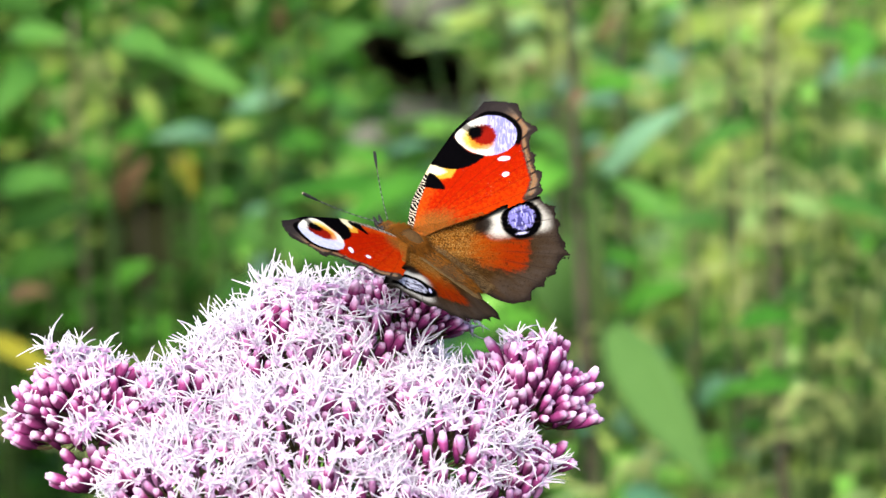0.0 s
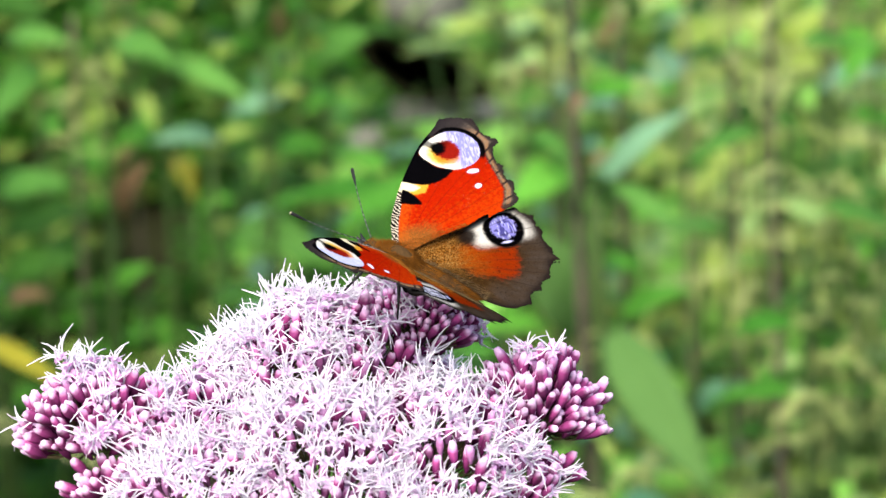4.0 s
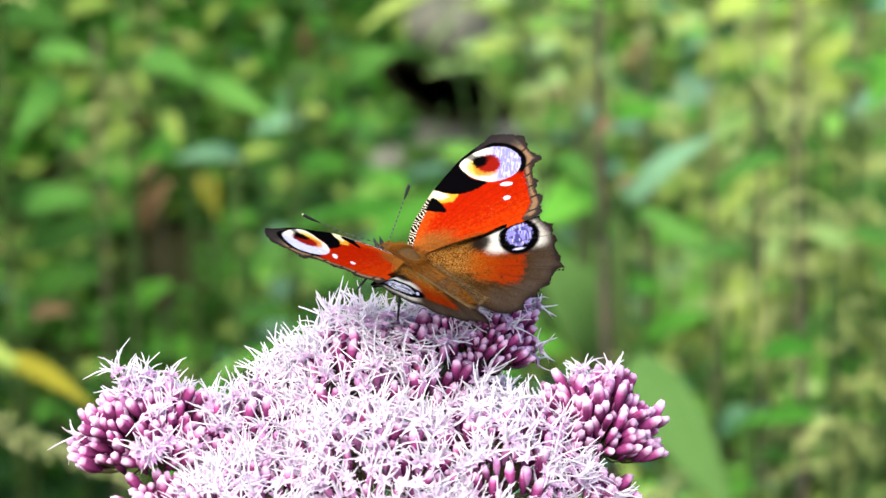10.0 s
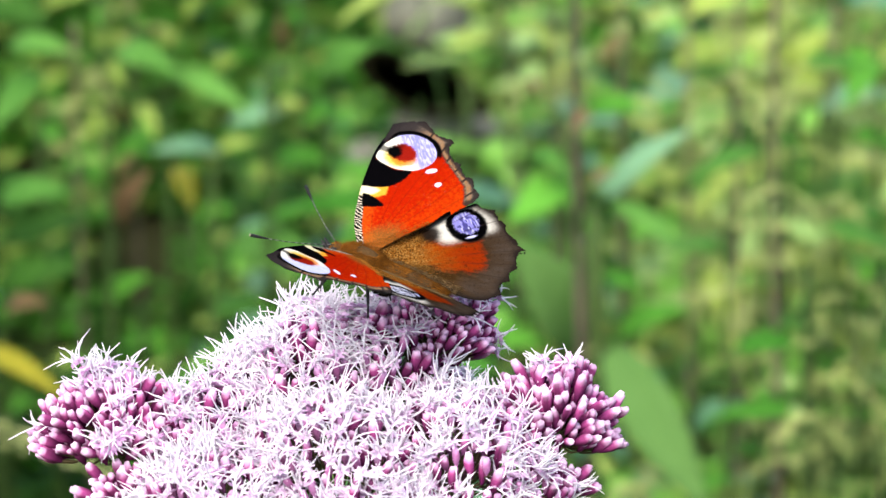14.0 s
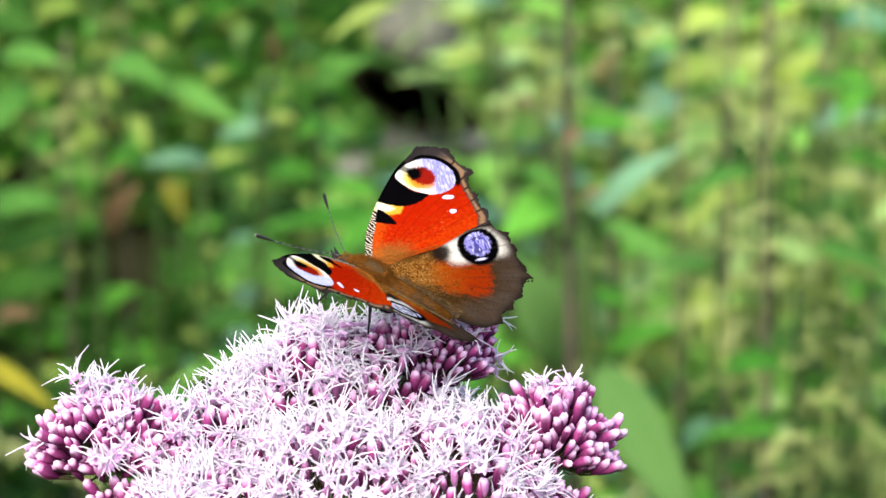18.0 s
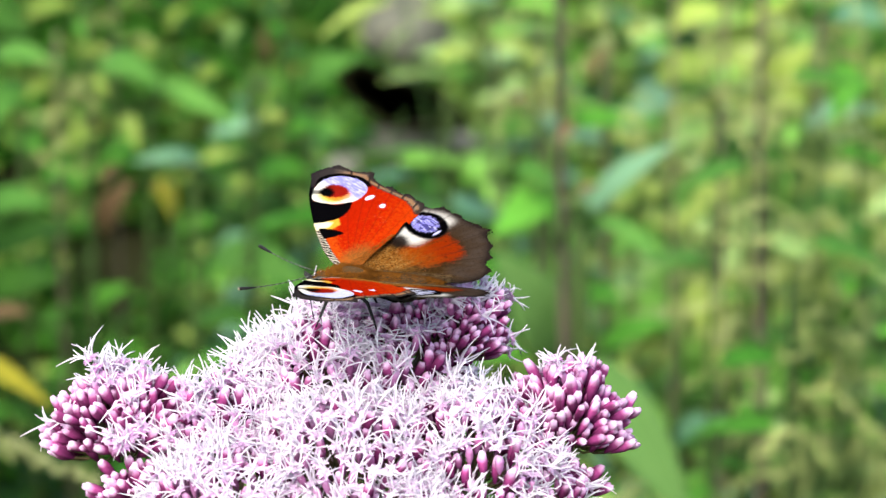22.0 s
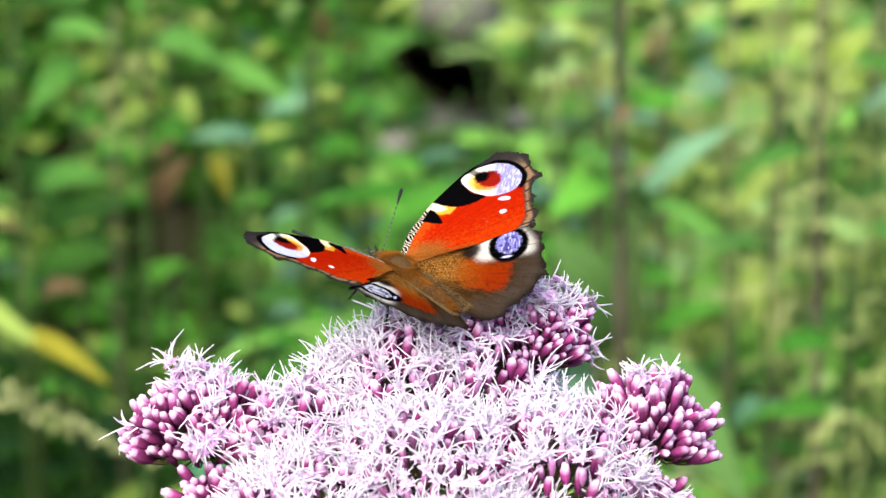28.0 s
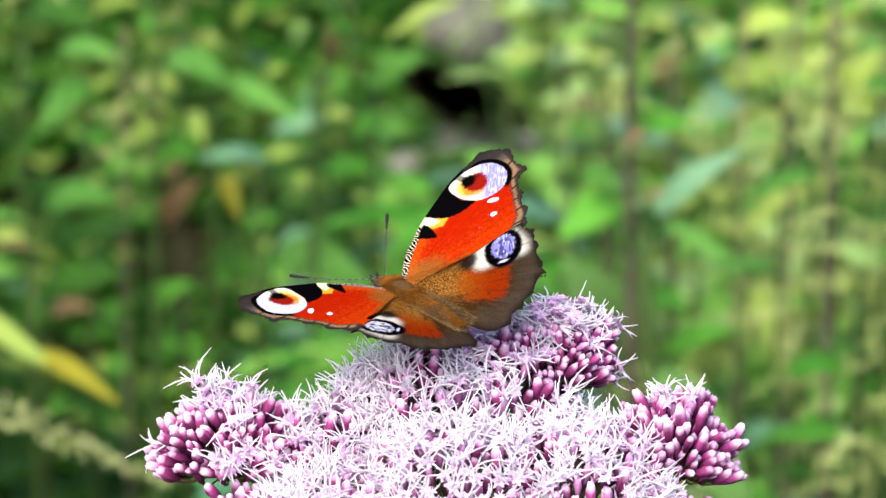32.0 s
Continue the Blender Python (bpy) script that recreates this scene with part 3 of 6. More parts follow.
                part("leaf", LEAF[rnd.choice([1, 1, 9]), rnd.randrange(3)], None, r, at=aim(p + out * 0.01, out, (0, -0.2, 1)) @ Matrix.Scale(rnd.uniform(0.4, 0.6), 4))
    r = herb("withered_weed", "withered olive weed with hanging beige seed strings", S(160, 260, 2.6), [(S(160, 240, 2.6), S(215, 215, 2.58), 0.013, 7)], M_GSTEM, 0.0012, S(175, 120, 2.6), "weed")
    g = Vector(r.location)
    for k in range(5):
        hang_seeds(rnd, r, S(162 + 3 * k, 250 - 32 * k, 2.6) - g, 3, 0.45)
    for px, py, d, tp, size in ((150, 330, 2.6, 40, 0.5), (250, 120, 2.6, -90, 0.45), (925, 190, 2.45, -80, 0.55), (1005, 290, 2.4, -60, 0.5), (1120, 220, 2.4, -60, 0.5), (1240, 330, 2.35, -40, 0.5), (1330, 210, 2.3, -90, 0.55), (1500, 240, 2.3, -90, 0.5)):
        r = herb("withered_weed", "withered weed with fine beige-green seed strings", S(px, py, d), [], M_STEM, 0.0011, S(px + 6, tp, d), "weed")
        g = Vector(r.location)
        for k in range(6):
            hang_seeds(rnd, r, S(px + k, py + (tp - py) * k / 6, d) - g, 2 if k % 2 else 1, size)
    # low sprig with beige flower strings
    r = herb("mugwort", "sprig with beige flower strings leaning over the bank", S(-170, 685, 1.9), [], M_GSTEM, 0.0011, S(205, 845, 1.86), "herb")
    g = Vector(r.location)
    beads = []
    for q in range(3):
        bm = bmesh.new()
        blob(bm, (0, 0, 0), (0.0026, 0.0022, 0.0024), None, 3, 0.35)
        beads.append(mesh_of(bm, "floret", M_GREENSEED))
    for k in range(110):
        f = k / 109
        p = S(-125 + 330 * f + rnd.uniform(-14, 14), 700 + 142 * f + rnd.uniform(-1, 1.6) * 26 * (1.1 - f), 1.9 - 0.04 * f) - g
        part("floret", rnd.choice(beads), None, r, at=Matrix.Translation(p) @ Matrix.Rotation(rnd.uniform(0, 6), 4, "Z") @ Matrix.Scale(rnd.uniform(0.3, 0.7) * (1.1 - 0.45 * f), 4))


build_marked_herbs()


def build_bank_plants():
    rnd = random.Random(11)
    spots = []
    tries = 0
    while len(spots) < 413 and tries < 16000:
        tries += 1
        y = rnd.uniform(1.3, 2.5)
        half = 0.30 + 0.075 * y
        x = rnd.uniform(-half, half)
        if all((x - a) ** 2 + (y - b) ** 2 > 0.034 ** 2 for a, b in spots):
            spots.append((x, y))
    # a lower, nearer row at the side
    low_row = [(rnd.uniform(0.06, 0.30), rnd.uniform(1.12, 1.5)) for _ in range(98)]
    for x, y in spots + low_row:
        sight = EYE0.z - (y - EYE0.y) * math.tan(TILT)
        top = sight + rnd.uniform(-0.15, 0.17)
        if (x, y) in low_row:
            top = sight - rnd.uniform(0.02, 0.15)
        px, py = seen_at(Vector((x, y, top)))
        if 615 < px < 925:
            top -= max(0, 245 - py) / REACH * (y + 1)
        h = top - bank(x, y)
        if h < 0.05:
            continue
        # keep most stems out of the openings
        if any(gap_at(Vector((x, y, top - h * k / 14)), rnd) for k in range(14)) and rnd.random() < 0.93:
            continue
        rich = px > 1080
        lbl = "light green nettle with drooping seed strings on the bank" if rich else "green nettle with toothed leaves on the bank"
        plant(rnd, x, y, h, M_GSTEM, rnd.uniform(0.4, 0.7) if (x, y) in low_row else rnd.uniform(0.5, 0.95), 0.0235, 0.10, 0.14 if rich else 0.02, lbl, bare=max(0.1, 1 - 0.26 / h))


build_bank_plants()


def withered_sprig():
    """A pinkish beige withered flower cluster on a short stalk at the side."""
    rnd = random.Random(77)
    r = herb("withered_sprig", "withered pinkish beige flower cluster on a thin stalk", spot(-175, 470, 2.3), [(spot(-110, 428, 2.3), spot(-28, 430, 2.28), 0.008, 6), (spot(-100, 420, 2.3), spot(-40, 412, 2.28), 0.007, 7)], M_GSTEM, 0.0014, spot(-110, 425, 2.3), "herb")
    g = Vector(r.location)
    hang_seeds(rnd, r, spot(-60, 415, 2.29) - g, 6, 0.25)


withered_sprig()


# ---------------------------------------------------------------- stones in the gap of the bank
def stone(p, size, seed, label, turn=0.0):
    bm = bmesh.new()
    made = bmesh.ops.create_icosphere(bm, subdivisions=4, radius=1.0)
    for v in made["verts"]:
        c = v.co.copy()
        k = 1 + 0.28 * noise.noise(c * 1.1 + Vector((seed * 3.7, 0, 0))) + 0.08 * noise.noise(c * 3.5 + Vector((0, seed, 0)))
        v.co = Vector((c.x * size[0], c.y * size[1], c.z * size[2])) * k
    ob = new("stone", mesh_of(bm, "stone", M_STONE))
    ob.matrix_basis = Matrix.Translation(p) @ Matrix.Rotation(turn, 4, "Z")
    return tagged(ob, label, "stone", "stones in the bank")


def build_stones():
    stone(spot(770, 22, 3.22), (0.027, 0.02, 0.021), 1, "grey weathered stone above a dark hollow in the bank")
    stone(spot(785, 224, 3.14), (0.034, 0.02, 0.010), 9, "flat beige-grey stone slab under the burrow")
    stone(spot(660, 268, 3.05), (0.010, 0.010, 0.007), 3, "small pale grey stone on the bank")
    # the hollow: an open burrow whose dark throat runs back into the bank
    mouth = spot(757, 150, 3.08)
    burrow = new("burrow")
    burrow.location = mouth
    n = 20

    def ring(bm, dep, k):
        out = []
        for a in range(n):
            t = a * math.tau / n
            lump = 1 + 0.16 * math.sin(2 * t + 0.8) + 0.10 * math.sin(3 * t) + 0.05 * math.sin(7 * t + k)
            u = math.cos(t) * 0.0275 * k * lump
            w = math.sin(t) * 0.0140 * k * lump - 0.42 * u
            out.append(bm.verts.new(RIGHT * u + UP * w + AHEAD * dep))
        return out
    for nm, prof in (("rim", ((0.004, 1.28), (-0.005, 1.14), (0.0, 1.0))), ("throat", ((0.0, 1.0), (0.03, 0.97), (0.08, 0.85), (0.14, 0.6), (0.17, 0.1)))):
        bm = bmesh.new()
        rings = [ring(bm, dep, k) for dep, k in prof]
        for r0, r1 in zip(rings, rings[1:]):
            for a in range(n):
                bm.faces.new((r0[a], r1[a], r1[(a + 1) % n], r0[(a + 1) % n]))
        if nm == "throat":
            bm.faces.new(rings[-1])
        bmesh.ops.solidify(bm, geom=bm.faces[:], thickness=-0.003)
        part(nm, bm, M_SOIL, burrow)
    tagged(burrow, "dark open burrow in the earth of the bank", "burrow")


build_stones()


# ---------------------------------------------------------------- low greenery on the ground
def build_ground_cover():
    """Uncounted short blades and small leaves over the bank and round it."""
    rnd = random.Random(31)
    verts, faces, mats = [], [], []
    for k in range(190000):
        near = k < 37000
        y = rnd.gauss(2.15, 0.42) if near else rnd.gauss(1.4, 3.2)
        x = rnd.gauss(0, 0.38) if near else rnd.gauss(0, 3.2)
        if not near and ((y - 2.1) / 0.62) ** 2 + (x / 0.5) ** 2 < rnd.uniform(0.8, 1.3):
            continue
        p = Vector((x, y, bank(x, y) - 0.003))
        if near and gap_at(p + Vector((0, 0, 0.02)), rnd, True):
            continue
        ang = rnd.uniform(0, math.tau)
        ln = rnd.uniform(0.02, 0.06) if near else rnd.uniform(0.05, 0.13)
        wd = rnd.uniform(0.004, 0.014) if near else rnd.uniform(0.006, 0.018)
        out = Vector((math.cos(ang), math.sin(ang), rnd.uniform(0.5, 2.0))).normalized()
        side = out.cross(Vector((0, 0, 1))).normalized() * wd
        v0 = len(verts)
        verts += [p, p + out * ln * 0.5 - side, p + out * ln * 0.55 + side, p + out * ln + Vector((0, 0, -0.3 * ln))]
        faces += [(v0, v0 + 2, v0 + 1), (v0 + 1, v0 + 2, v0 + 3)]
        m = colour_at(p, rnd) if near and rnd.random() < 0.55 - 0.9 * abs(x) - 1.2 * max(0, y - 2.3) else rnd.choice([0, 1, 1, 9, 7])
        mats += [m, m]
    me = bpy.data.meshes.new("low_greenery")
    me.from_pydata([tuple(v) for v in verts], [], faces)
    for m in M_LEAVES:
        me.materials.append(m)
    me.polygons.foreach_set("material_index", mats)
    ob = new("low_greenery", me)
    tagged(ob, "low green weeds and grass covering the soil", "weeds", kind="stuff")


build_ground_cover()


# ---------------------------------------------------------------- hemp agrimony
FLOWER_TOP = spot(600, 640, 1.0)
FX, FY = FLOWER_TOP.x, FLOWER_TOP.y
flower = new("hemp_agrimony")
flower.location = (FX, FY, 0)
tagged(flower, "pink and white hemp agrimony flower head on its stem", "flower")
BASE = Vector((FX, FY, 0))

# sub-heads: centre line of sight, depth behind the middle, half width, half height, share of open florets
HEADS = [
    ("left", 200, 808, 0.002, 0.0142, 0.0150, 0.22),
    ("left_low", 232, 884, -0.004, 0.0092, 0.0092, 0.0),
    ("mid_left", 392, 806, -0.004, 0.0128, 0.0130, 0.93),
    ("crown_left", 552, 712, 0.000, 0.0130, 0.0140, 0.96),
    ("crown_tip", 549, 614, 0.011, 0.0070, 0.0080, 0.97),
    ("crown_side", 462, 742, 0.005, 0.0112, 0.0138, 0.95),
    ("crown", 640, 690, 0.004, 0.0155, 0.0140, 0.90),
    ("back", 768, 630, 0.014, 0.0126, 0.0140, 0.45),
    ("front", 600, 850, -0.018, 0.0180, 0.0145, 0.95),
    ("front_right", 800, 835, -0.012, 0.0160, 0.0145, 0.95),
    ("right", 975, 790, -0.001, 0.0124, 0.0150, 0.10),
    ("right_low", 985, 868, -0.006, 0.0058, 0.0062, 0.0),
    ("low_right", 915, 864, -0.010, 0.0100, 0.0092, 0.40),
    ("low_left", 425, 910, -0.022, 0.0175, 0.0115, 0.93),
    ("low", 690, 985, -0.030, 0.0200, 0.0120, 0.85),
    ("rear_left", 540, 735, 0.020, 0.0125, 0.0115, 0.8),
    ("rear", 650, 690, 0.026, 0.0180, 0.0120, 0.8),
]


def bud_mesh(seed):
    """A closed floret head: a club of overlapping bracts, magenta at the foot and pale at its blunt tip, along +z."""
    rnd = random.Random(seed)
    n = 9
    prof = [(0.0, 0.25), (0.12, 0.48), (0.30, 0.76), (0.50, 0.95), (0.66, 1.0), (0.80, 0.93), (0.91, 0.76), (0.98, 0.50), (1.0, 0.14)]
    ln = 0.0038 + 0.0006 * (seed % 3)
    verts, faces, col = [], [], []
    shades = [rnd.uniform(0.42, 1.45) for _ in range(n)]
    tip = rnd.uniform(-0.08, 0.10)
    for t, r in prof:
        for k in range(n):
            a = k * math.tau / n
            rr = 0.00088 * r * (1 + 0.13 * math.cos(3 * a + seed) + rnd.uniform(-0.05, 0.05))
            crown = rnd.uniform(-0.05, 0.09) if t > 0.9 else 0
            verts.append(Vector((rr * math.cos(a), rr * math.sin(a), ln * (t + crown))))
            g = min(max((t + tip - 0.22) / 0.76, 0), 1)
            low, mid, top = Vector((0.085, 0.010, 0.050)), Vector((0.205, 0.034, 0.118)), Vector((0.60, 0.40, 0.56))
            c = low.lerp(mid, min(g * 1.5, 1)) if g < 0.72 else mid.lerp(top, (g - 0.72) / 0.28)
            col.append(tuple(c * (shades[k] if g < 0.85 else 1.0)) + (1.0,))
    for i in range(len(prof) - 1):
        for k in range(n):
            faces.append((i * n + k, i * n + (k + 1) % n, (i + 1) * n + (k + 1) % n, (i + 1) * n + k))
    faces.append(tuple((len(prof) - 1) * n + k for k in range(n)))
    me = bpy.data.meshes.new("bud")
    me.from_pydata([tuple(v) for v in verts], [], faces)
    at = me.color_attributes.new("pigment", "FLOAT_COLOR", "POINT")
    at.data.foreach_set("color", [x for c in col for x in c])
    me.materials.append(M_BUDSKIN)
    me.polygons.foreach_set("use_smooth", [True] * len(me.polygons))
    return me, verts, faces, col


BUD_KINDS = [bud_mesh(s) for s in range(6)]
BUDS = [b[0] for b in BUD_KINDS]


def add_bud(data, p, d, size, rnd, pale=0.0):
    v0 = len(data[0])
    m = Matrix.Translation(p) @ d.to_track_quat("Z", "Y").to_matrix().to_4x4() @ Matrix.Rotation(rnd.uniform(0, 6.28), 4, "Z") @ Matrix.Scale(size, 4)
    me, verts, faces, col = rnd.choice(BUD_KINDS)
    data[0].extend([m @ v for v in verts])
    data[1].extend([[v0 + i for i in f] for f in faces])
    data[2].extend([0] * len(faces))
    k = rnd.uniform(0.8, 1.25)
    data[3].extend([(c[0] * k + (0.55 - c[0] * k) * pale, c[1] * k + (0.26 - c[1] * k) * pale, c[2] * k + (0.48 - c[2] * k) * pale, 1.0) for c in col])


def joined(name, data, mats, parent, label=""):
    me = bpy.data.meshes.new(name)
    me.from_pydata([tuple(v) for v in data[0]], [], data[1])
    for m in mats:
        me.materials.append(m)
    me.polygons.foreach_set("material_index", data[2])
    me.polygons.foreach_set("use_smooth", [True] * len(me.polygons))
    if len(data) > 3:
        at = me.color_attributes.new("pigment", "FLOAT_COLOR", "POINT")
        at.data.foreach_set("color", [x for c in data[3] for x in c])
    ob = part(name, me, None, parent, label)
    ob["kind"] = "stuff"
    return ob


def thread(data, p, d, length, rnd, width=0.000205):
    """A style: a thin curling white thread."""
    side = d.cross(Vector((rnd.uniform(-1, 1), rnd.uniform(-1, 1), rnd.uniform(-1, 1)))).normalized()
    curl = rnd.uniform(0.1, 1.5) * (1 if rnd.random() < 0.65 else 2.0)
    pts = []
    for i in range(5):
        t = i / 4
        pts.append(p + d * length * t * (1 - 0.15 * curl * t) + side * length * 0.45 * curl * t * t)
    fr = frames_along(pts)
    v0 = len(data[0])
    for i, (q, (tan, a, b)) in enumerate(zip(pts, fr)):
        w = width * (1.0, 1.0, 0.92, 0.75, 0.4)[i]
        for k in range(3):
            ang = k * math.tau / 3
            data[0].append(q + (a * math.cos(ang) + b * math.sin(ang)) * w)
    for i in range(4):
        for k in range(3):
            data[1].append((v0 + i * 3 + k, v0 + i * 3 + (k + 1) % 3, v0 + i * 3 + 3 + (k + 1) % 3, v0 + i * 3 + 3 + k))
            data[2].append(0)
    data[1].append((v0 + 12, v0 + 13, v0 + 14))
    data[2].append(0)


def star(data, p, d, rnd, size):
    """The five-lobed mouth of an open floret."""
    q = d.to_track_quat("Z", "Y").to_matrix()
    a0 = rnd.uniform(0, 6.28)
    v0 = len(data[0])
    data[0].append(p)
    for k in range(10):
        r = size * (1.0 if k % 2 == 0 else 0.45)
        z = size * (0.25 if k % 2 == 0 else 0.35)
        data[0].append(p + q @ Vector((r * math.cos(a0 + k * math.tau / 10), r * math.sin(a0 + k * math.tau / 10), z)))
    for k in range(10):
        data[1].append((v0, v0 + 1 + k, v0 + 1 + (k + 1) % 10))
        data[2].append(0)


def trodden(p, slack=0.0):
    """Whether a style's end would reach up to where the butterfly walks."""
    if not (-0.016 < p.x < 0.037 and -0.012 < p.y < 0.024):
        return False
    core = -0.001 < p.x < 0.023 and p.y < 0.008
    return p.z > (0.8886 if core else 0.8912 if p.x > -0.003 else 0.8925 if p.y < 0.008 else 0.8950) + slack


def build_flower():
    rnd = random.Random(5)
    hub = spot(620, 1150, 1.0) - BASE
    heads = []
    for nm, px, py, w, rx, rz, share in HEADS:
        heads.append((nm, spot(px, py, 1.0) + AHEAD * w - BASE, rx, rz, share))
    # stem and branches
    bm = bmesh.new()
    low = Vector((0.012, 0.01, -0.01))
    pts = [low.lerp(hub, t) + Vector((0.006 * math.sin(3 * t), 0, 0)) for t in [i / 10 for i in range(11)]]
    tube(bm, pts, [0.0034 - 0.0012 * i / 10 for i in range(11)], 8)
    part("stem", bm, M_STALK, flower, "tall reddish green stem")
    part_count = 0
    for nm, c, rx, rz, share in heads:
        bm = bmesh.new()
        b = hub - Vector((0, 0, rnd.uniform(0, 0.03)))
        foot = c + (Vector((0, 0, 0.002)) if nm in ("left", "left_low", "right", "right_low", "back") else Vector((0, 0, -rz * 0.3)))
        pts = [b.lerp(foot, t) + Vector((0, 0, -0.012 * math.sin(math.pi * t))) for t in [i / 6 for i in range(7)]]
        tube(bm, pts, [0.0016 - 0.0006 * i / 6 for i in range(7)], 6)
        branch = part("branch", bm, M_STALK, flower)
        buds, stars, styles, stalks = ([], [], [], []), ([], [], []), ([], [], []), ([], [], [])
        placed = []
        n_try = 0
        fan = nm in ("left", "left_low", "right", "right_low", "back")
        gap = 0.00160 if nm == "back" else 0.00172 if fan else (0.0018 if share < 0.5 else 0.0025)
        while n_try < 3400:
            n_try += 1
            v = Vector((rnd.gauss(0, 1), rnd.gauss(0, 1), rnd.gauss(0, 1))).normalized()
            if v.z < (-0.04 + 0.38 * max(0.0, -v.y) if fan else -0.35):
                continue
            lump = 0.86 + 0.26 * (0.5 + noise.noise(v * 2.6 + c * 40)) if fan else 1.0 + 0.16 * noise.noise(v * 3.4 + c * 60)
            p = c + Vector((v.x * rx, v.y * rx, v.z * rz)) * lump * (rnd.uniform(0.78, 1.03) if fan else rnd.uniform(0.93, 1.04))
            if any((p - q).length_squared < gap * gap for q in placed):
                continue
            # leave out what lies deep inside a neighbouring head
            if any(oc is not c and ((p.x - oc.x) / ox) ** 2 + ((p.y - oc.y) / ox) ** 2 + ((p.z - oc.z) / oz) ** 2 < 0.72 for _, oc, ox, oz, _s in heads):
                continue
            placed.append(p)
            if nm == "left" and noise.noise((p + BASE) * 260) < -0.40:
                continue
            d = ((p - c + Vector((0, 0, rz * (0.1 if fan else 1.15)))).normalized() + Vector((rnd.uniform(-1, 1), rnd.uniform(-1, 1), rnd.uniform(-1, 1))) * 0.30).normalized()
            d.y *= 0.6 if d.y < 0 else 1
            d.z += 0.05 if fan else 0.12
            d.normalize()
            opened = rnd.random() < share and noise.noise((p + BASE) * 190) > (0.05 if nm in ("crown", "rear") and p.x > 0.006 else 0.06 if v.z < 0.45 and v.y < 0 and nm in ("front", "front_right", "low_right", "low_left", "low") else -0.14)
            if nm == "left":
                opened = rnd.random() < (0.5 if v.z > 0.90 else (0.45 if v.x > 0.80 else (0.22 if -0.3 < v.x < 0.3 else 0.03)))
            if nm == "right":
                opened = rnd.random() < (0.4 if v.z > 0.93 else (0.8 if v.x < -0.8 else 0.0))
            if nm == "back":
                opened = rnd.random() < (0.7 if v.z > 0.80 or v.x < -0.75 else 0.05)
            base = p - d * (0.0036 if fan else 0.0042)
            # thin pedicel
            low = c if fan else c - Vector((0, 0, rz * 0.4))
            tube_pts = [low.lerp(base, 0.45), low.lerp(base, 0.75) - Vector((0, 0, 0.0006)), base]
            v0 = len(stalks[0])
            for q, (tan, a, b2) in zip(tube_pts, frames_along(tube_pts)):
                for k in range(3):
                    stalks[0].append(q + (a * math.cos(k * 2.094) + b2 * math.sin(k * 2.094)) * 0.00022)
            for i in range(2):
                for k in range(3):
                    stalks[1].append((v0 + i * 3 + k, v0 + i * 3 + (k + 1) % 3, v0 + i * 3 + 3 + (k + 1) % 3, v0 + i * 3 + 3 + k))
                    stalks[2].append(0)
            size = rnd.uniform(0.7, 1.0) if nm == "back" else rnd.uniform(0.85, 1.25) if fan else (rnd.uniform(0.85, 1.1) if opened else rnd.uniform(0.95, 1.2))
            if not opened and nm in ("left", "left_low", "right", "right_low", "back") and v.y < 0.75 and part_count < 300:
                m = Matrix.Translation(base) @ d.to_track_quat("Z", "Y").to_matrix().to_4x4() @ Matrix.Rotation(rnd.uniform(0, 6.28), 4, "Z") @ Matrix.Scale(size, 4)
                part("bud", rnd.choice(BUDS), None, branch, at=m)
                part_count += 1
            else:
                add_bud(buds, base, d, size * (0.9 if opened else 1.0), rnd, rnd.uniform(0.15, 0.6) if opened else 0.0)
            if opened:
                for k in range(rnd.choice((3, 4, 5))):
                    e = (d + Vector((rnd.uniform(-1, 1), rnd.uniform(-1, 1), rnd.uniform(-1, 1))) * 0.45).normalized()
                    o = base + d * 0.0036 * size + e * 0.0014
                    wide = rnd.uniform(0.0013, 0.0018)
                    if not trodden(o, 0.0004):
                        star(stars, o, e, rnd, wide)
                    for s in range(2 if rnd.random() < 0.88 else 1):
                        g = (e + Vector((rnd.uniform(-1, 1), rnd.uniform(-1, 1), rnd.uniform(-1, 1))) * 0.95).normalized()
                        ln = rnd.uniform(0.0032, 0.0063) * (0.82 if fan else 1.35 if rnd.random() < 0.10 else 1.0)
                        end = o + g * ln
                        # bent flat where the butterfly walks
                        if trodden(end):
                            g = Vector((g.x, g.y, 0.12 * g.z - 0.18)).normalized()
                            ln *= 0.9
                            if trodden(o + g * ln, 0.0004):
                                continue
                        thread(styles, o, g, ln, rnd)
        joined("pedicel_tuft", stalks, [M_PEDICEL], branch)
        if buds[0]:
            joined("bud_mass", buds, [M_BUDSKIN], branch)
        if stars[0]:
            joined("floret_mass", stars, [M_PETAL], branch, "pale lilac floret mouths")
        if styles[0]:
            joined("style_tuft", styles, [M_STYLE], branch, "white thread-like styles")


build_flower()


# ---------------------------------------------------------------- butterfly
def fract_noise(x, y, seed):
    """Smooth value noise on arrays."""
    rng = np.random.RandomState(seed)
    tab = rng.rand(256, 256)
    xi, yi = np.floor(x).astype(int), np.floor(y).astype(int)
    fx, fy = x - xi, y - yi
    fx, fy = fx * fx * (3 - 2 * fx), fy * fy * (3 - 2 * fy)
    g = lambda i, j: tab[(xi + i) % 256, (yi + j) % 256]
    return (g(0, 0) * (1 - fx) + g(1, 0) * fx) * (1 - fy) + (g(0, 1) * (1 - fx) + g(1, 1) * fx) * fy


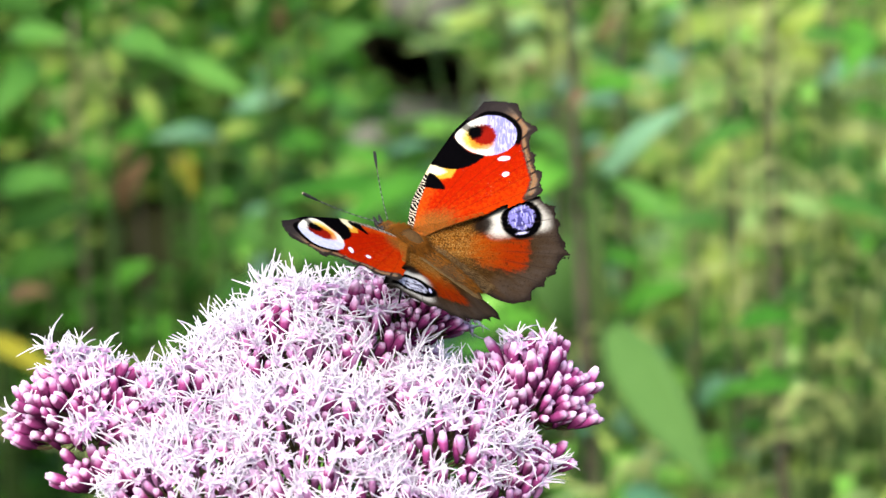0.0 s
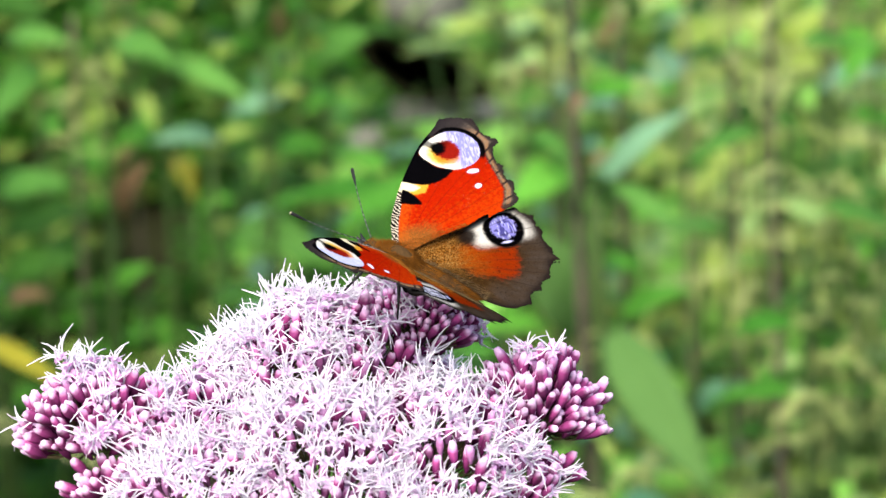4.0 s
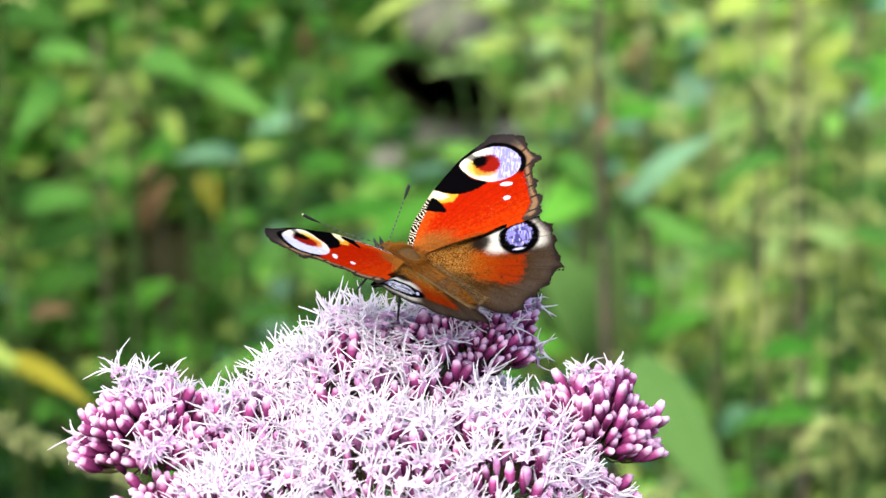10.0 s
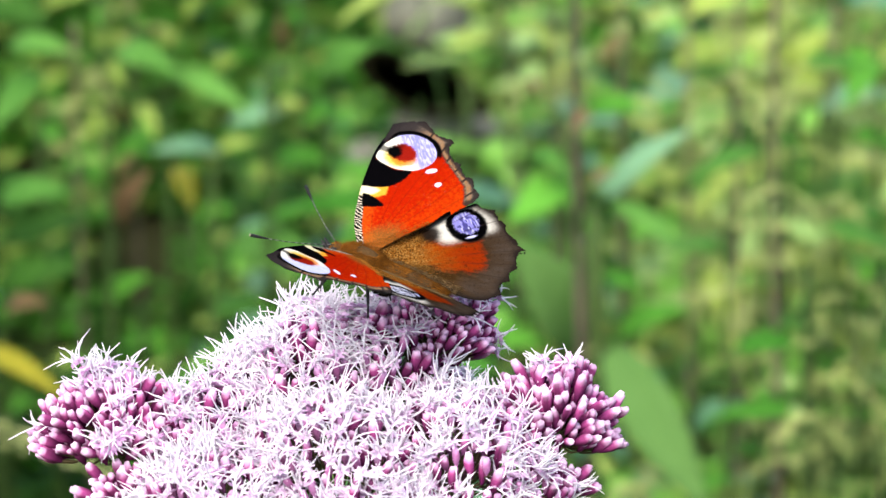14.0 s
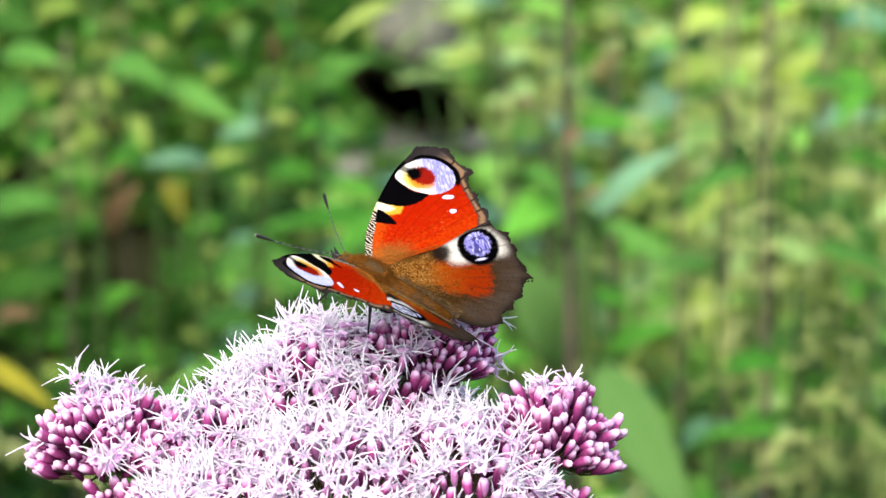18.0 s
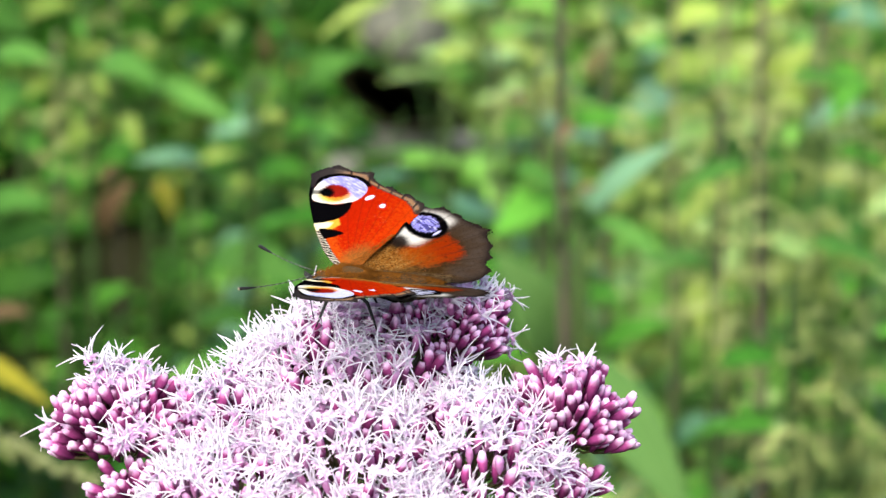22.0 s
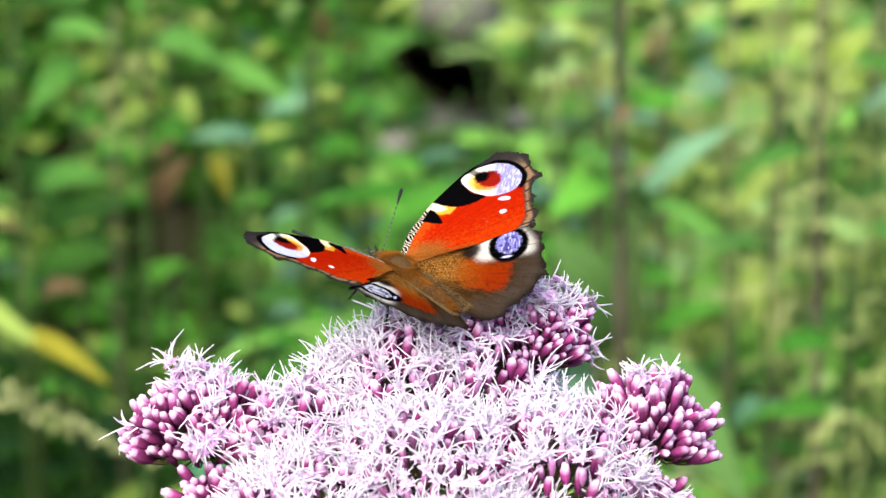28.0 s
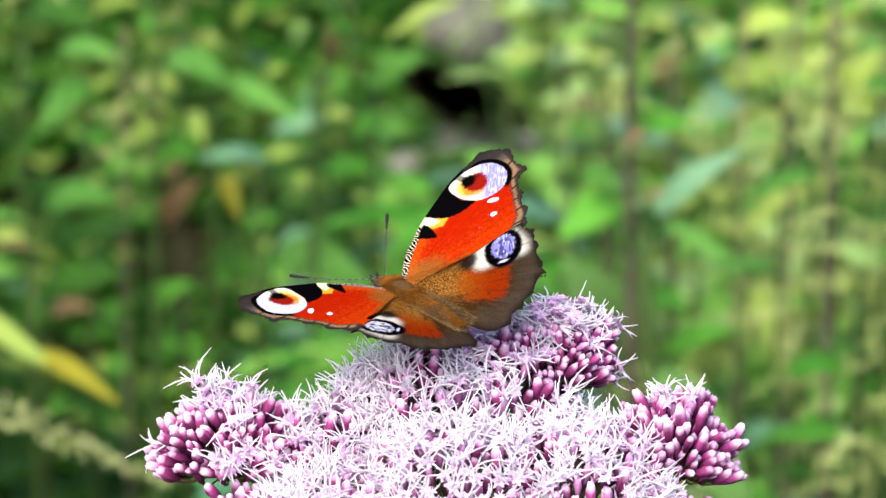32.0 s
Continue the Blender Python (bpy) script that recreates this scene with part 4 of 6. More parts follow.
def smooth_line(pts, steps=8, closed=True):
    p = np.array(pts, float)
    out = []
    n = len(p)
    for i in range(n if closed else n - 1):
        a, b, c, d = (p[(i + k) % n] for k in (-1, 0, 1, 2)) if closed else (p[max(i - 1, 0)], p[i], p[i + 1], p[min(i + 2, n - 1)])
        for s in range(steps):
            t = s / steps
            out.append(0.5 * (2 * b + (c - a) * t + (2 * a - 5 * b + 4 * c - d) * t * t + (3 * b - a - 3 * c + d) * t ** 3))
    return np.array(out)


def inside_depth(x, y, poly):
    """Signed distance to a closed outline: positive inside."""
    px, py = poly[:, 0], poly[:, 1]
    qx, qy = np.roll(px, -1), np.roll(py, -1)
    best = np.full(x.shape, 1e9)
    odd = np.zeros(x.shape, bool)
    for ax, ay, bx, by in zip(px, py, qx, qy):
        ex, ey = bx - ax, by - ay
        t = np.clip(((x - ax) * ex + (y - ay) * ey) / (ex * ex + ey * ey + 1e-12), 0, 1)
        best = np.minimum(best, (x - ax - ex * t) ** 2 + (y - ay - ey * t) ** 2)
        if ay != by:
            odd ^= ((ay > y) != (by > y)) & (x < (bx - ax) * (y - ay) / (by - ay) + ax)
    return np.sqrt(best) * np.where(odd, 1, -1)


def ramp01(v, lo, hi):
    t = np.clip((v - lo) / (hi - lo), 0, 1)
    return t * t * (3 - 2 * t)


def over(col, rgb, mask):
    return col * (1 - mask[:, None]) + np.array(rgb)[None, :] * mask[:, None]


FORE = [(2.0, 6.2), (3.6, 7.7), (6.7, 9.6), (10.4, 10.9), (15.2, 12.2), (22.6, 13.5), (27.2, 13.6), (31.2, 13.3), (34.2, 11.7), (34.9, 9.7), (34.3, 6.6), (33.6, 3.8),
        (33.2, 1.5), (31.6, 1.9), (29.8, 0.2), (28.2, -1.9), (26.8, -4.0), (25.7, -6.2), (24.0, -7.6), (22.0, -8.4), (18.3, -6.4), (13.1, -3.4), (8.3, -0.3), (4.2, 2.0), (1.8, 3.4)]
HIND = [(1.6, 4.2), (6.0, 2.9), (11.0, 0.9), (17.5, -3.2), (21.2, -5.8), (22.5, -8.2), (22.4, -10.8), (21.5, -13.5), (19.6, -15.9), (17.8, -18.2), (16.5, -21.5), (15.0, -20.4),
        (12.8, -21.4), (9.3, -21.5), (7.1, -21.0), (4.4, -21.4), (2.2, -19.6), (0.9, -16.0), (0.5, -10.0), (0.6, -4.0)]


def veins(x, y, base, ends):
    """Distance to the wing veins, which fan out from the base."""
    best = np.full(x.shape, 9.0)
    for ex, ey, sag in ends:
        ux, uy = ex - base[0], ey - base[1]
        ln = math.hypot(ux, uy)
        ux, uy = ux / ln, uy / ln
        along = (x - base[0]) * ux + (y - base[1]) * uy
        off = -(x - base[0]) * uy + (y - base[1]) * ux - sag * np.sin(np.clip(along / ln, 0, 1) * math.pi)
        best = np.minimum(best, np.where(along > 2, np.abs(off), 9))
    return best


def paint_fore(x, y, pale=0.0):
    n1 = fract_noise(x * 3.1, y * 3.1, 3)
    n2 = fract_noise(x * 7.7 + 40, y * 7.7, 4)
    rag = (n1 - 0.5) * 0.35 + (n2 - 0.5) * 0.3
    col = np.tile(np.array([[0.335, 0.010, 0.0010]]), (len(x), 1))
    col = over(col, (0.42, 0.038, 0.002), ramp01(2.2 * n1 + 0.25 * (8 - y) - 0.10 * x, 0.4, 3.2) * 0.8)
    fore = inside_depth(x, y, smooth_line(FORE))
    vn = veins(x, y, (3, 4.5), [(33.4, 6, 0.6), (33, 2.2, 0.3), (30, 0.4, 0.0), (28, -2.2, -0.2), (26.4, -4.6, -0.4), (24, -7.2, -0.6), (30.5, 12, 1.2)])
    col = over(col, (0.10, 0.008, 0.003), ramp01(0.14 - vn, 0, 0.12) * 0.45)
    n4 = fract_noise(x * 4.6 + 11, y * 4.6, 23)
    col = col * (0.88 + 0.22 * n4)[:, None]
    # golden base
    r0 = np.hypot(x - 3, y - 4.5)
    spec = (n2 > 0.5) * 1.0
    gold = ramp01(8.8 - r0 + 3.5 * rag - 0.75 * np.clip(y - 2.0, 0, 9), 0, 4.5)
    col = over(col, (0.25, 0.092, 0.014), gold * 0.8)
    col = over(col, (0.09, 0.045, 0.015), gold * spec * 0.5)
    # warmer towards the leading edge and the base, with stray pale scales
    col = over(col, (0.50, 0.085, 0.006), ramp01(y - 0.33 * x + 2.5 * (n1 - 0.5), 2.0, 7.0) * 0.65)
    col = over(col, (0.75, 0.62, 0.5), ramp01(fract_noise(x * 5.3 + 3, y * 5.3 + 8, 21), 0.975, 0.995) * ramp01(x, 14, 18) * 0.5)
    # outer margin
    edge = np.array([(26.5, 15), (26.8, 13.0), (29.6, 12.0), (31.6, 9.6), (32.0, 6.2), (31.3, 4.2), (28.7, 1.9), (26.1, -1.9), (23.9, -4.9), (21.4, -6.2), (19.8, -6.6), (20, -12), (40, -12), (40, 15), (33, 15)])
    em = inside_depth(x, y, edge)
    mar = ramp01(em + 0.7 * rag, -0.15, 0.35)
    col = over(col, (0.088, 0.066, 0.050), mar)
    col = over(col, (0.27, 0.135, 0.055), mar * ramp01(0.75 - np.abs(em - 0.75) + 0.8 * rag, 0, 0.4) * ramp01(9.0 - y, 0, 3) * 0.8)
    col = over(col, (0.018, 0.012, 0.010), ramp01(0.42 - np.abs(em - 0.1) + 0.6 * rag, 0, 0.3) * 0.6)
    col = over(col, (0.20, 0.145, 0.10), mar * ramp01(n1 + 0.5 * (n2 - 0.5), 0.35, 0.75) * 0.55 * ramp01(fore, 0.5, 1.3) * ramp01(11.5 - y, 0, 4))
    col = over(col, (0.02, 0.014, 0.012), mar * ramp01(0.30 - vn, 0, 0.16) * 0.95)
    col = over(col, (0.022, 0.017, 0.015), mar * ramp01(1.25 - fore + 0.9 * rag, 0, 0.6) * 0.92)
    # leading edge, black with pale cross strokes
    cost = np.array([(0, 4), (0, 15), (34, 15.5), (33, 12.8), (29, 12.6), (22, 12.5), (15, 11.0), (10.4, 9.5), (6.7, 8.0), (3.6, 6.2)])
    cm = ramp01(inside_depth(x, y, cost) + 0.15 * rag, -0.1, 0.15)
    col = over(col, (0.0016, 0.0014, 0.0018), cm)
    stroke = ramp01(np.sin(x * 10.5 + 1.8 * np.sin(y * 2.6 + x) + 3 * n1) + 0.9 * (n2 - 0.5), 0.15, 0.6)
    col = over(col, (0.60, 0.52, 0.38), cm * stroke * ramp01(15.2 - x, 0, 1.2) * 0.95)
    # apex shade
    ap = ramp01(x + 0.55 * y - 33.5 + rag, 0, 1.0) * ramp01(y, 7.6, 10.0)
    col = over(col, (0.022, 0.019, 0.020), ap * 0.85)
    col = over(col, (0.022, 0.017, 0.015), mar * ramp01(y, 5.5, 9.5) * 0.4)
    # pale patch on the leading edge
    yel = inside_depth(x, y, np.array([(14.9, 12.2), (15.6, 10.6), (17.2, 7.6), (15.0, 7.2), (13.4, 8.7), (12.8, 11.4)]))
    ym = ramp01(yel + 0.5 * rag, -0.35, 0.2)
    col = over(col, (0.66, 0.34, 0.03), ym * 0.9)
    col = over(col, (0.74, 0.66, 0.40), ramp01(yel + 0.4 * rag + 0.55 * (y - 9.9), 0.0, 0.7) * ym)
    # black bars
    for poly in ([(21.9, 13.2), (21.3, 8.2), (22.6, 5.5), (20.2, 5.6), (18.0, 6.6), (16.2, 8.5), (15.1, 11.2), (15.0, 12.4), (18.4, 13.2)],
                 [(13.2, 11.0), (13.5, 9.3), (12.7, 6.5), (11.9, 6.9), (11.0, 8.6), (10.6, 9.8)]):
        bm_ = inside_depth(x, y, smooth_line(poly, 4))
        col = over(col, (0.0016, 0.0014, 0.0018), ramp01(bm_ + 0.45 * rag, -0.12, 0.12))
    # eye: black rim, white field, lilac outer half, yellow, dark red pupil
    eye = smooth_line([(22.0, 12.4), (24.4, 12.9), (27.2, 12.4), (29.8, 11.0), (31.2, 8.4), (31.1, 5.8), (30.0, 4.0), (27.9, 2.8), (26.0, 2.9), (24.0, 3.9), (22.5, 5.5), (21.5, 8.6)], 5)
    ed = inside_depth(x, y, eye)
    rim = ramp01(ed + 1.05 * ramp01(x - 0.5 * y, 19.5, 24.5) + 0.3 * rag, -0.1, 0.15)
    rim = rim * ramp01(x + 0.35 * y, 28.0, 29.5)
    col = over(col, (0.0016, 0.0014, 0.0018), rim)
    fld = ramp01(ed + 0.35 * rag, -0.08, 0.12)
    col = over(col, (0.74, 0.70, 0.58), fld)
    lil = fld * ramp01(x - 0.75 * y + 1.6 * rag, 19.0, 21.8)
    col = over(col, (0.20 + 0.3 * pale, 0.19 + 0.32 * pale, 0.60 + 0.08 * pale), lil * 0.95)
    strk = ramp01(fract_noise((x * 0.75 + y * 0.66) * 1.2, (x * 0.66 - y * 0.75) * 6.0, 9), 0.52, 0.72)
    col = over(col, (0.62, 0.60, 0.80), lil * strk * 0.5)
    yl = ramp01(2.9 - np.hypot(x - 24.0, (y - 9.3) * 0.85) + 1.0 * rag, 0, 1.6) * fld
    col = over(col, (0.74, 0.48, 0.05), yl * 0.95)
    col = over(col, (0.62, 0.16, 0.01), ramp01(3.0 - np.hypot(x - 25.1, y - 8.2) + 1.0 * rag, 0, 0.9) * fld * ramp01(26.6 - x, 0, 1.2) * 0.85)
    pup = ramp01(2.3 - np.hypot(x - 25.9, (y - 8.6) * 0.92) + 1.1 * rag, -0.3, 0.4)
    col = over(col, (0.21, 0.008, 0.004), pup)
    col = over(col, (0.09, 0.005, 0.003), pup * ramp01(y, 8.6, 9.8) * 0.8)
    # the pupil's black side runs up to the leading edge
    wedge = inside_depth(x, y, np.array([(24.0, 13.6), (24.6, 11.4), (24.6, 10.0), (26.2, 10.0), (25.9, 11.6), (25.6, 13.6)]))
    col = over(col, (0.0016, 0.0014, 0.0018), ramp01(wedge + 0.8 * rag, -0.3, 0.3) * 0.8)
    blk = ramp01(1.15 - np.hypot((x - 25.3) * 0.75, (y - 10.3) * 0.8) + 0.8 * rag, -0.3, 0.35)
    col = over(col, (0.0016, 0.0014, 0.0018), blk)
    # pale spots below the eye
    for cx, cy, ax, ay, tilt in ((24.3, 2.1, 1.25, 0.55, -0.75), (21.9, -0.45, 0.72, 0.55, -0.5)):
        u = (x - cx) * math.cos(tilt) + (y - cy) * math.sin(tilt)
        v = -(x - cx) * math.sin(tilt) + (y - cy) * math.cos(tilt)
        col = over(col, (0.74, 0.70, 0.82), ramp01(1 - np.hypot(u / ax, v / ay) + 0.5 * rag, -0.1, 0.25))
    return col


def paint_hind(x, y, pale=0.0):
    n1 = fract_noise(x * 2.7 + 9, y * 2.7, 5)
    n2 = fract_noise(x * 8.5, y * 8.5 + 30, 6)
    rag = (n1 - 0.5) * 0.4 + (n2 - 0.5) * 0.35
    hind = inside_depth(x, y, smooth_line(HIND))
    ang, rad = np.arctan2(y + 0.5, x - 2.0), np.hypot(x - 2.0, y + 0.5)
    streak = fract_noise(ang * 34 + 60, rad * 0.45, 14)
    col = np.tile(np.array([[0.050, 0.024, 0.007]]), (len(x), 1))
    col = over(col, (0.085, 0.045, 0.018), ramp01(streak, 0.35, 0.85) * 0.7)
    col = over(col, (0.028, 0.017, 0.010), ramp01(0.36 - n2, 0, 0.12) * 0.6)
    # greyer towards the outer edge
    col = over(col, (0.066, 0.050, 0.038), ramp01(7.5 - hind + 2.0 * rag, 0, 4.5) * ramp01(rad, 11.5, 16) * (0.42 + 0.5 * streak))
    # orange field
    org = inside_depth(x, y, np.array([(4.6, -1.0), (9.0, -4.2), (13.0, -10.8), (14.0, -13.0), (12.0, -15.2), (9.0, -16.6), (6.4, -14.2), (5.2, -9.5), (4.2, -3.0)]))
    om = ramp01(org + 1.6 * rag + 1.2 * (streak - 0.5), -0.9, 0.9)
    col = over(col, (0.265, 0.026, 0.002), om)
    col = over(col, (0.32, 0.075, 0.005), om * ramp01(15 - rad + 3 * (streak - 0.5), 0, 9) * 0.9)
    col = over(col, (0.12, 0.035, 0.008), om * ramp01(streak, 0.6, 0.95) * 0.5)
    # golden speckled base
    r0 = np.hypot(x - 2.5, y - 1)
    gold = ramp01(10.4 - r0 + 3 * rag + 1.5 * (streak - 0.5), 0, 5.0)
    col = over(col, (0.25, 0.088, 0.008), gold * 0.88)
    col = over(col, (0.46, 0.28, 0.09), gold * ramp01(n2, 0.58, 0.74) * 0.75)
    col = over(col, (0.026, 0.014, 0.006), gold * ramp01(0.42 - n2, 0, 0.12) * 0.75)
    # grey brown inner fold
    fold = ramp01(4.2 - x + 0.12 * (y + 6) + rag, 0, 1.2) * ramp01(-y, 3, 7)
    col = over(col, (0.075, 0.038, 0.011), fold * 0.9)
    col = over(col, (0.15, 0.085, 0.03), fold * ramp01(fract_noise(x * 6, y * 0.8, 17), 0.6, 0.85) * 0.6)
    # stray dark and pale scales
    n3 = fract_noise(x * 5.2 + 7, y * 5.2, 19)
    col = over(col, (0.010, 0.007, 0.005), ramp01(n3, 0.72, 0.88) * 0.5)
    col = over(col, (0.24, 0.13, 0.04), ramp01(0.18 - n3, 0, 0.12) * 0.5 * ramp01(15 - rad, 0, 6))
    # white field round the eye
    ex, ey = 16.6, -9.0
    u = (x - ex) * 0.66 + (y - ey) * 0.75
    v = -(x - ex) * 0.75 + (y - ey) * 0.66
    r = np.hypot(u * 0.95, v)
    cut = ramp01(u + 4.2 + 0.9 * rag, 0, 2.4)
    white = ramp01(6.7 - np.hypot(u, v * 0.86) + 0.9 * rag, 0, 2.2) * cut * (0.35 + 0.65 * ramp01(hind, 0.6, 3.6))
    col = over(col, (0.68, 0.64, 0.55), white)
    dk = ramp01(2.5 - np.hypot((x - 11.3) * 0.9, y + 4.1) + rag, 0, 1.6)
    col = over(col, (0.018, 0.012, 0.009), dk * 0.95)
    col = over(col, (0.0016, 0.0014, 0.0018), ramp01(4.0 - np.hypot(u * 0.88, v) + 0.5 * rag, -0.2, 0.45))
    blu = ramp01(2.5 - np.hypot((u - 0.45) * 0.88, v) + 1.1 * rag, -0.1, 0.3)
    col = over(col, (0.26 + 0.41 * pale, 0.24 + 0.43 * pale, 0.58 + 0.12 * pale), blu)
    strk = ramp01(fract_noise(u * 1.1, v * 4.5, 12), 0.5, 0.75)
    col = over(col, (0.64, 0.62, 0.84), blu * strk * 0.8)
    col = over(col, (0.05, 0.045, 0.20 - 0.15 * pale), blu * ramp01(0.46 - fract_noise(u * 1.1 + 20, v * 3.2, 27), 0, 0.1) * ramp01(2.6 - np.hypot(u - 0.2, v), 0, 1.0) * 0.9)
    col = over(col, (0.62, 0.60, 0.85), ramp01(0.62 - np.hypot((u + 3.0) * 1.6, (v - 0.3) * 0.45) + 0.4 * rag, 0, 0.3))
    # margin and veins
    vn = veins(x, y, (3, -0.5), [(22.3, -10, 0.3), (21, -14, 0.2), (18.6, -17.4, 0.0), (16.2, -21, -0.2), (12.5, -21.4, -0.3), (8.8, -21.6, -0.3)])
    rim = ramp01(2.0 - hind + 0.8 * rag, 0, 1.2)
    col = over(col, (0.036, 0.026, 0.020), rim * 0.7)
    col = over(col, (0.022, 0.016, 0.013), ramp01(1.0 - hind + 0.9 * rag, 0, 0.5) * 0.92)
    col = over(col, (0.03, 0.02, 0.015), ramp01(0.15 - vn, 0, 0.12) * ramp01(r0, 12, 17) * 0.6)
    return col ** 1.06 * 0.76


def wing_mesh(name, outline, paint, side, lift, step=0.095):
    """A thin wing: upper side with its pattern, dark underside, toothed outer edge. Millimetres in, metres out."""
    line = smooth_line(outline)
    x0, y0 = line.min(0) - 0.4
    x1, y1 = line.max(0) + 0.4
    nx, ny = int((x1 - x0) / step) + 1, int((y1 - y0) / step) + 1
    gx, gy = np.meshgrid(x0 + step * np.arange(nx), y0 + step * np.arange(ny))
    fx, fy = gx.ravel(), gy.ravel()
    dep = inside_depth(fx, fy, line)
    ang = np.arctan2(fy + 2, fx - 6)
    outer = ramp01(fx - 0.9 * fy, 14, 19) if outline is FORE else ramp01(fx - fy, 20, 27)
    tooth = outer * 0.85 * (np.abs(np.sin(ang * 17 + 0.5 * np.sin(ang * 5))) - 0.5) + outer * 0.55 * (fract_noise(fx * 1.9, fy * 1.9, 8) - 0.5) + outer * 0.3 * (fract_noise(fx * 5, fy * 5, 8) - 0.5)
    keep_v = dep > tooth
    cell = (keep_v.reshape(ny, nx)[:-1, :-1].astype(int) + keep_v.reshape(ny, nx)[1:, :-1] + keep_v.reshape(ny, nx)[:-1, 1:] + keep_v.reshape(ny, nx)[1:, 1:]) >= 3
    jj, ii = np.nonzero(cell)
    quad = np.stack([jj * nx + ii, jj * nx + ii + 1, (jj + 1) * nx + ii + 1, (jj + 1) * nx + ii], 1)
    used = np.unique(quad)
    back = np.full(nx * ny, -1)
    back[used] = np.arange(len(used))
    quad = back[quad]
    ux, uy = fx[used], fy[used]
    # pull the rim onto the outline
    vx, vy = ux * 1.0, uy * 1.0
    pleat = 0.05 * np.sin(np.arctan2(uy - 1, ux + 2) * 34) * ramp01(np.hypot(ux, uy), 6, 20)
    camber = 0.9 * np.sin(np.clip(ux / 34, 0, 1) * math.pi) - 0.0016 * ux * ux * 0.6
    z = lift + pleat + camber * 0.8
    if outline is HIND:
        z = z - 1.65 * ramp01(uy - 4.9 + 0.47 * ux, -3.5, -0.4) * ramp01(ux, 4, 12)
    n = len(used)
    verts = np.zeros((2 * n, 3))
    verts[:n] = np.stack([vx * side, vy, z], 1)
    verts[n:] = np.stack([vx * side, vy, z - 0.09], 1)
    if side > 0:
        faces = np.concatenate([quad, quad[:, ::-1] + n])
    else:
        faces = np.concatenate([quad[:, ::-1], quad + n])
    # close the rim
    edges = {}
    for q in quad.tolist():
        for a, b in zip(q, q[1:] + q[:1]):
            if (b, a) in edges:
                del edges[b, a]
            else:
                edges[a, b] = 1
    rim = np.array([(a, b, b + n, a + n) for a, b in edges])
    if side > 0:
        rim = rim[:, ::-1]
    faces = np.concatenate([faces, rim])
    me = bpy.data.meshes.new(name)
    me.from_pydata((verts * 0.001).tolist(), [], faces.tolist())
    col = np.ones((2 * n, 4))
    col[:n, :3] = paint(ux, uy, 0.0 if side > 0 else 0.85) * 0.70
    dark = 0.016 + 0.03 * fract_noise(ux * 1.5, uy * 6, 7)
    col[n:, :3] = dark[:, None] * np.array([[1.0, 0.85, 0.75]])
    at = me.color_attributes.new("pigment", "FLOAT_COLOR", "POINT")
    at.data.foreach_set("color", col.ravel())
    me.materials.append(M_WING)
    me.polygons.foreach_set("use_smooth", [True] * len(me.polygons))
    return me


def hairs(bm, rnd, count, place, length, width, mat=0):
    for _ in range(count):
        p, d = place(rnd)
        d = (d + Vector([rnd.uniform(-1, 1) for _ in range(3)]) * 0.35).normalized()
        ln = length * rnd.uniform(0.6, 1.3)
        s = d.orthogonal().normalized() * width
        s2 = d.cross(s).normalized() * width
        tip = bm.verts.new(p + d * ln + Vector((0, -0.4, -0.2)) * ln * 0.5)
        r = [bm.verts.new(p + s), bm.verts.new(p - s * 0.5 + s2), bm.verts.new(p - s * 0.5 - s2)]
        for a, b in ((0, 1), (1, 2), (2, 0)):
            bm.faces.new((r[a], r[b], tip)).material_index = mat


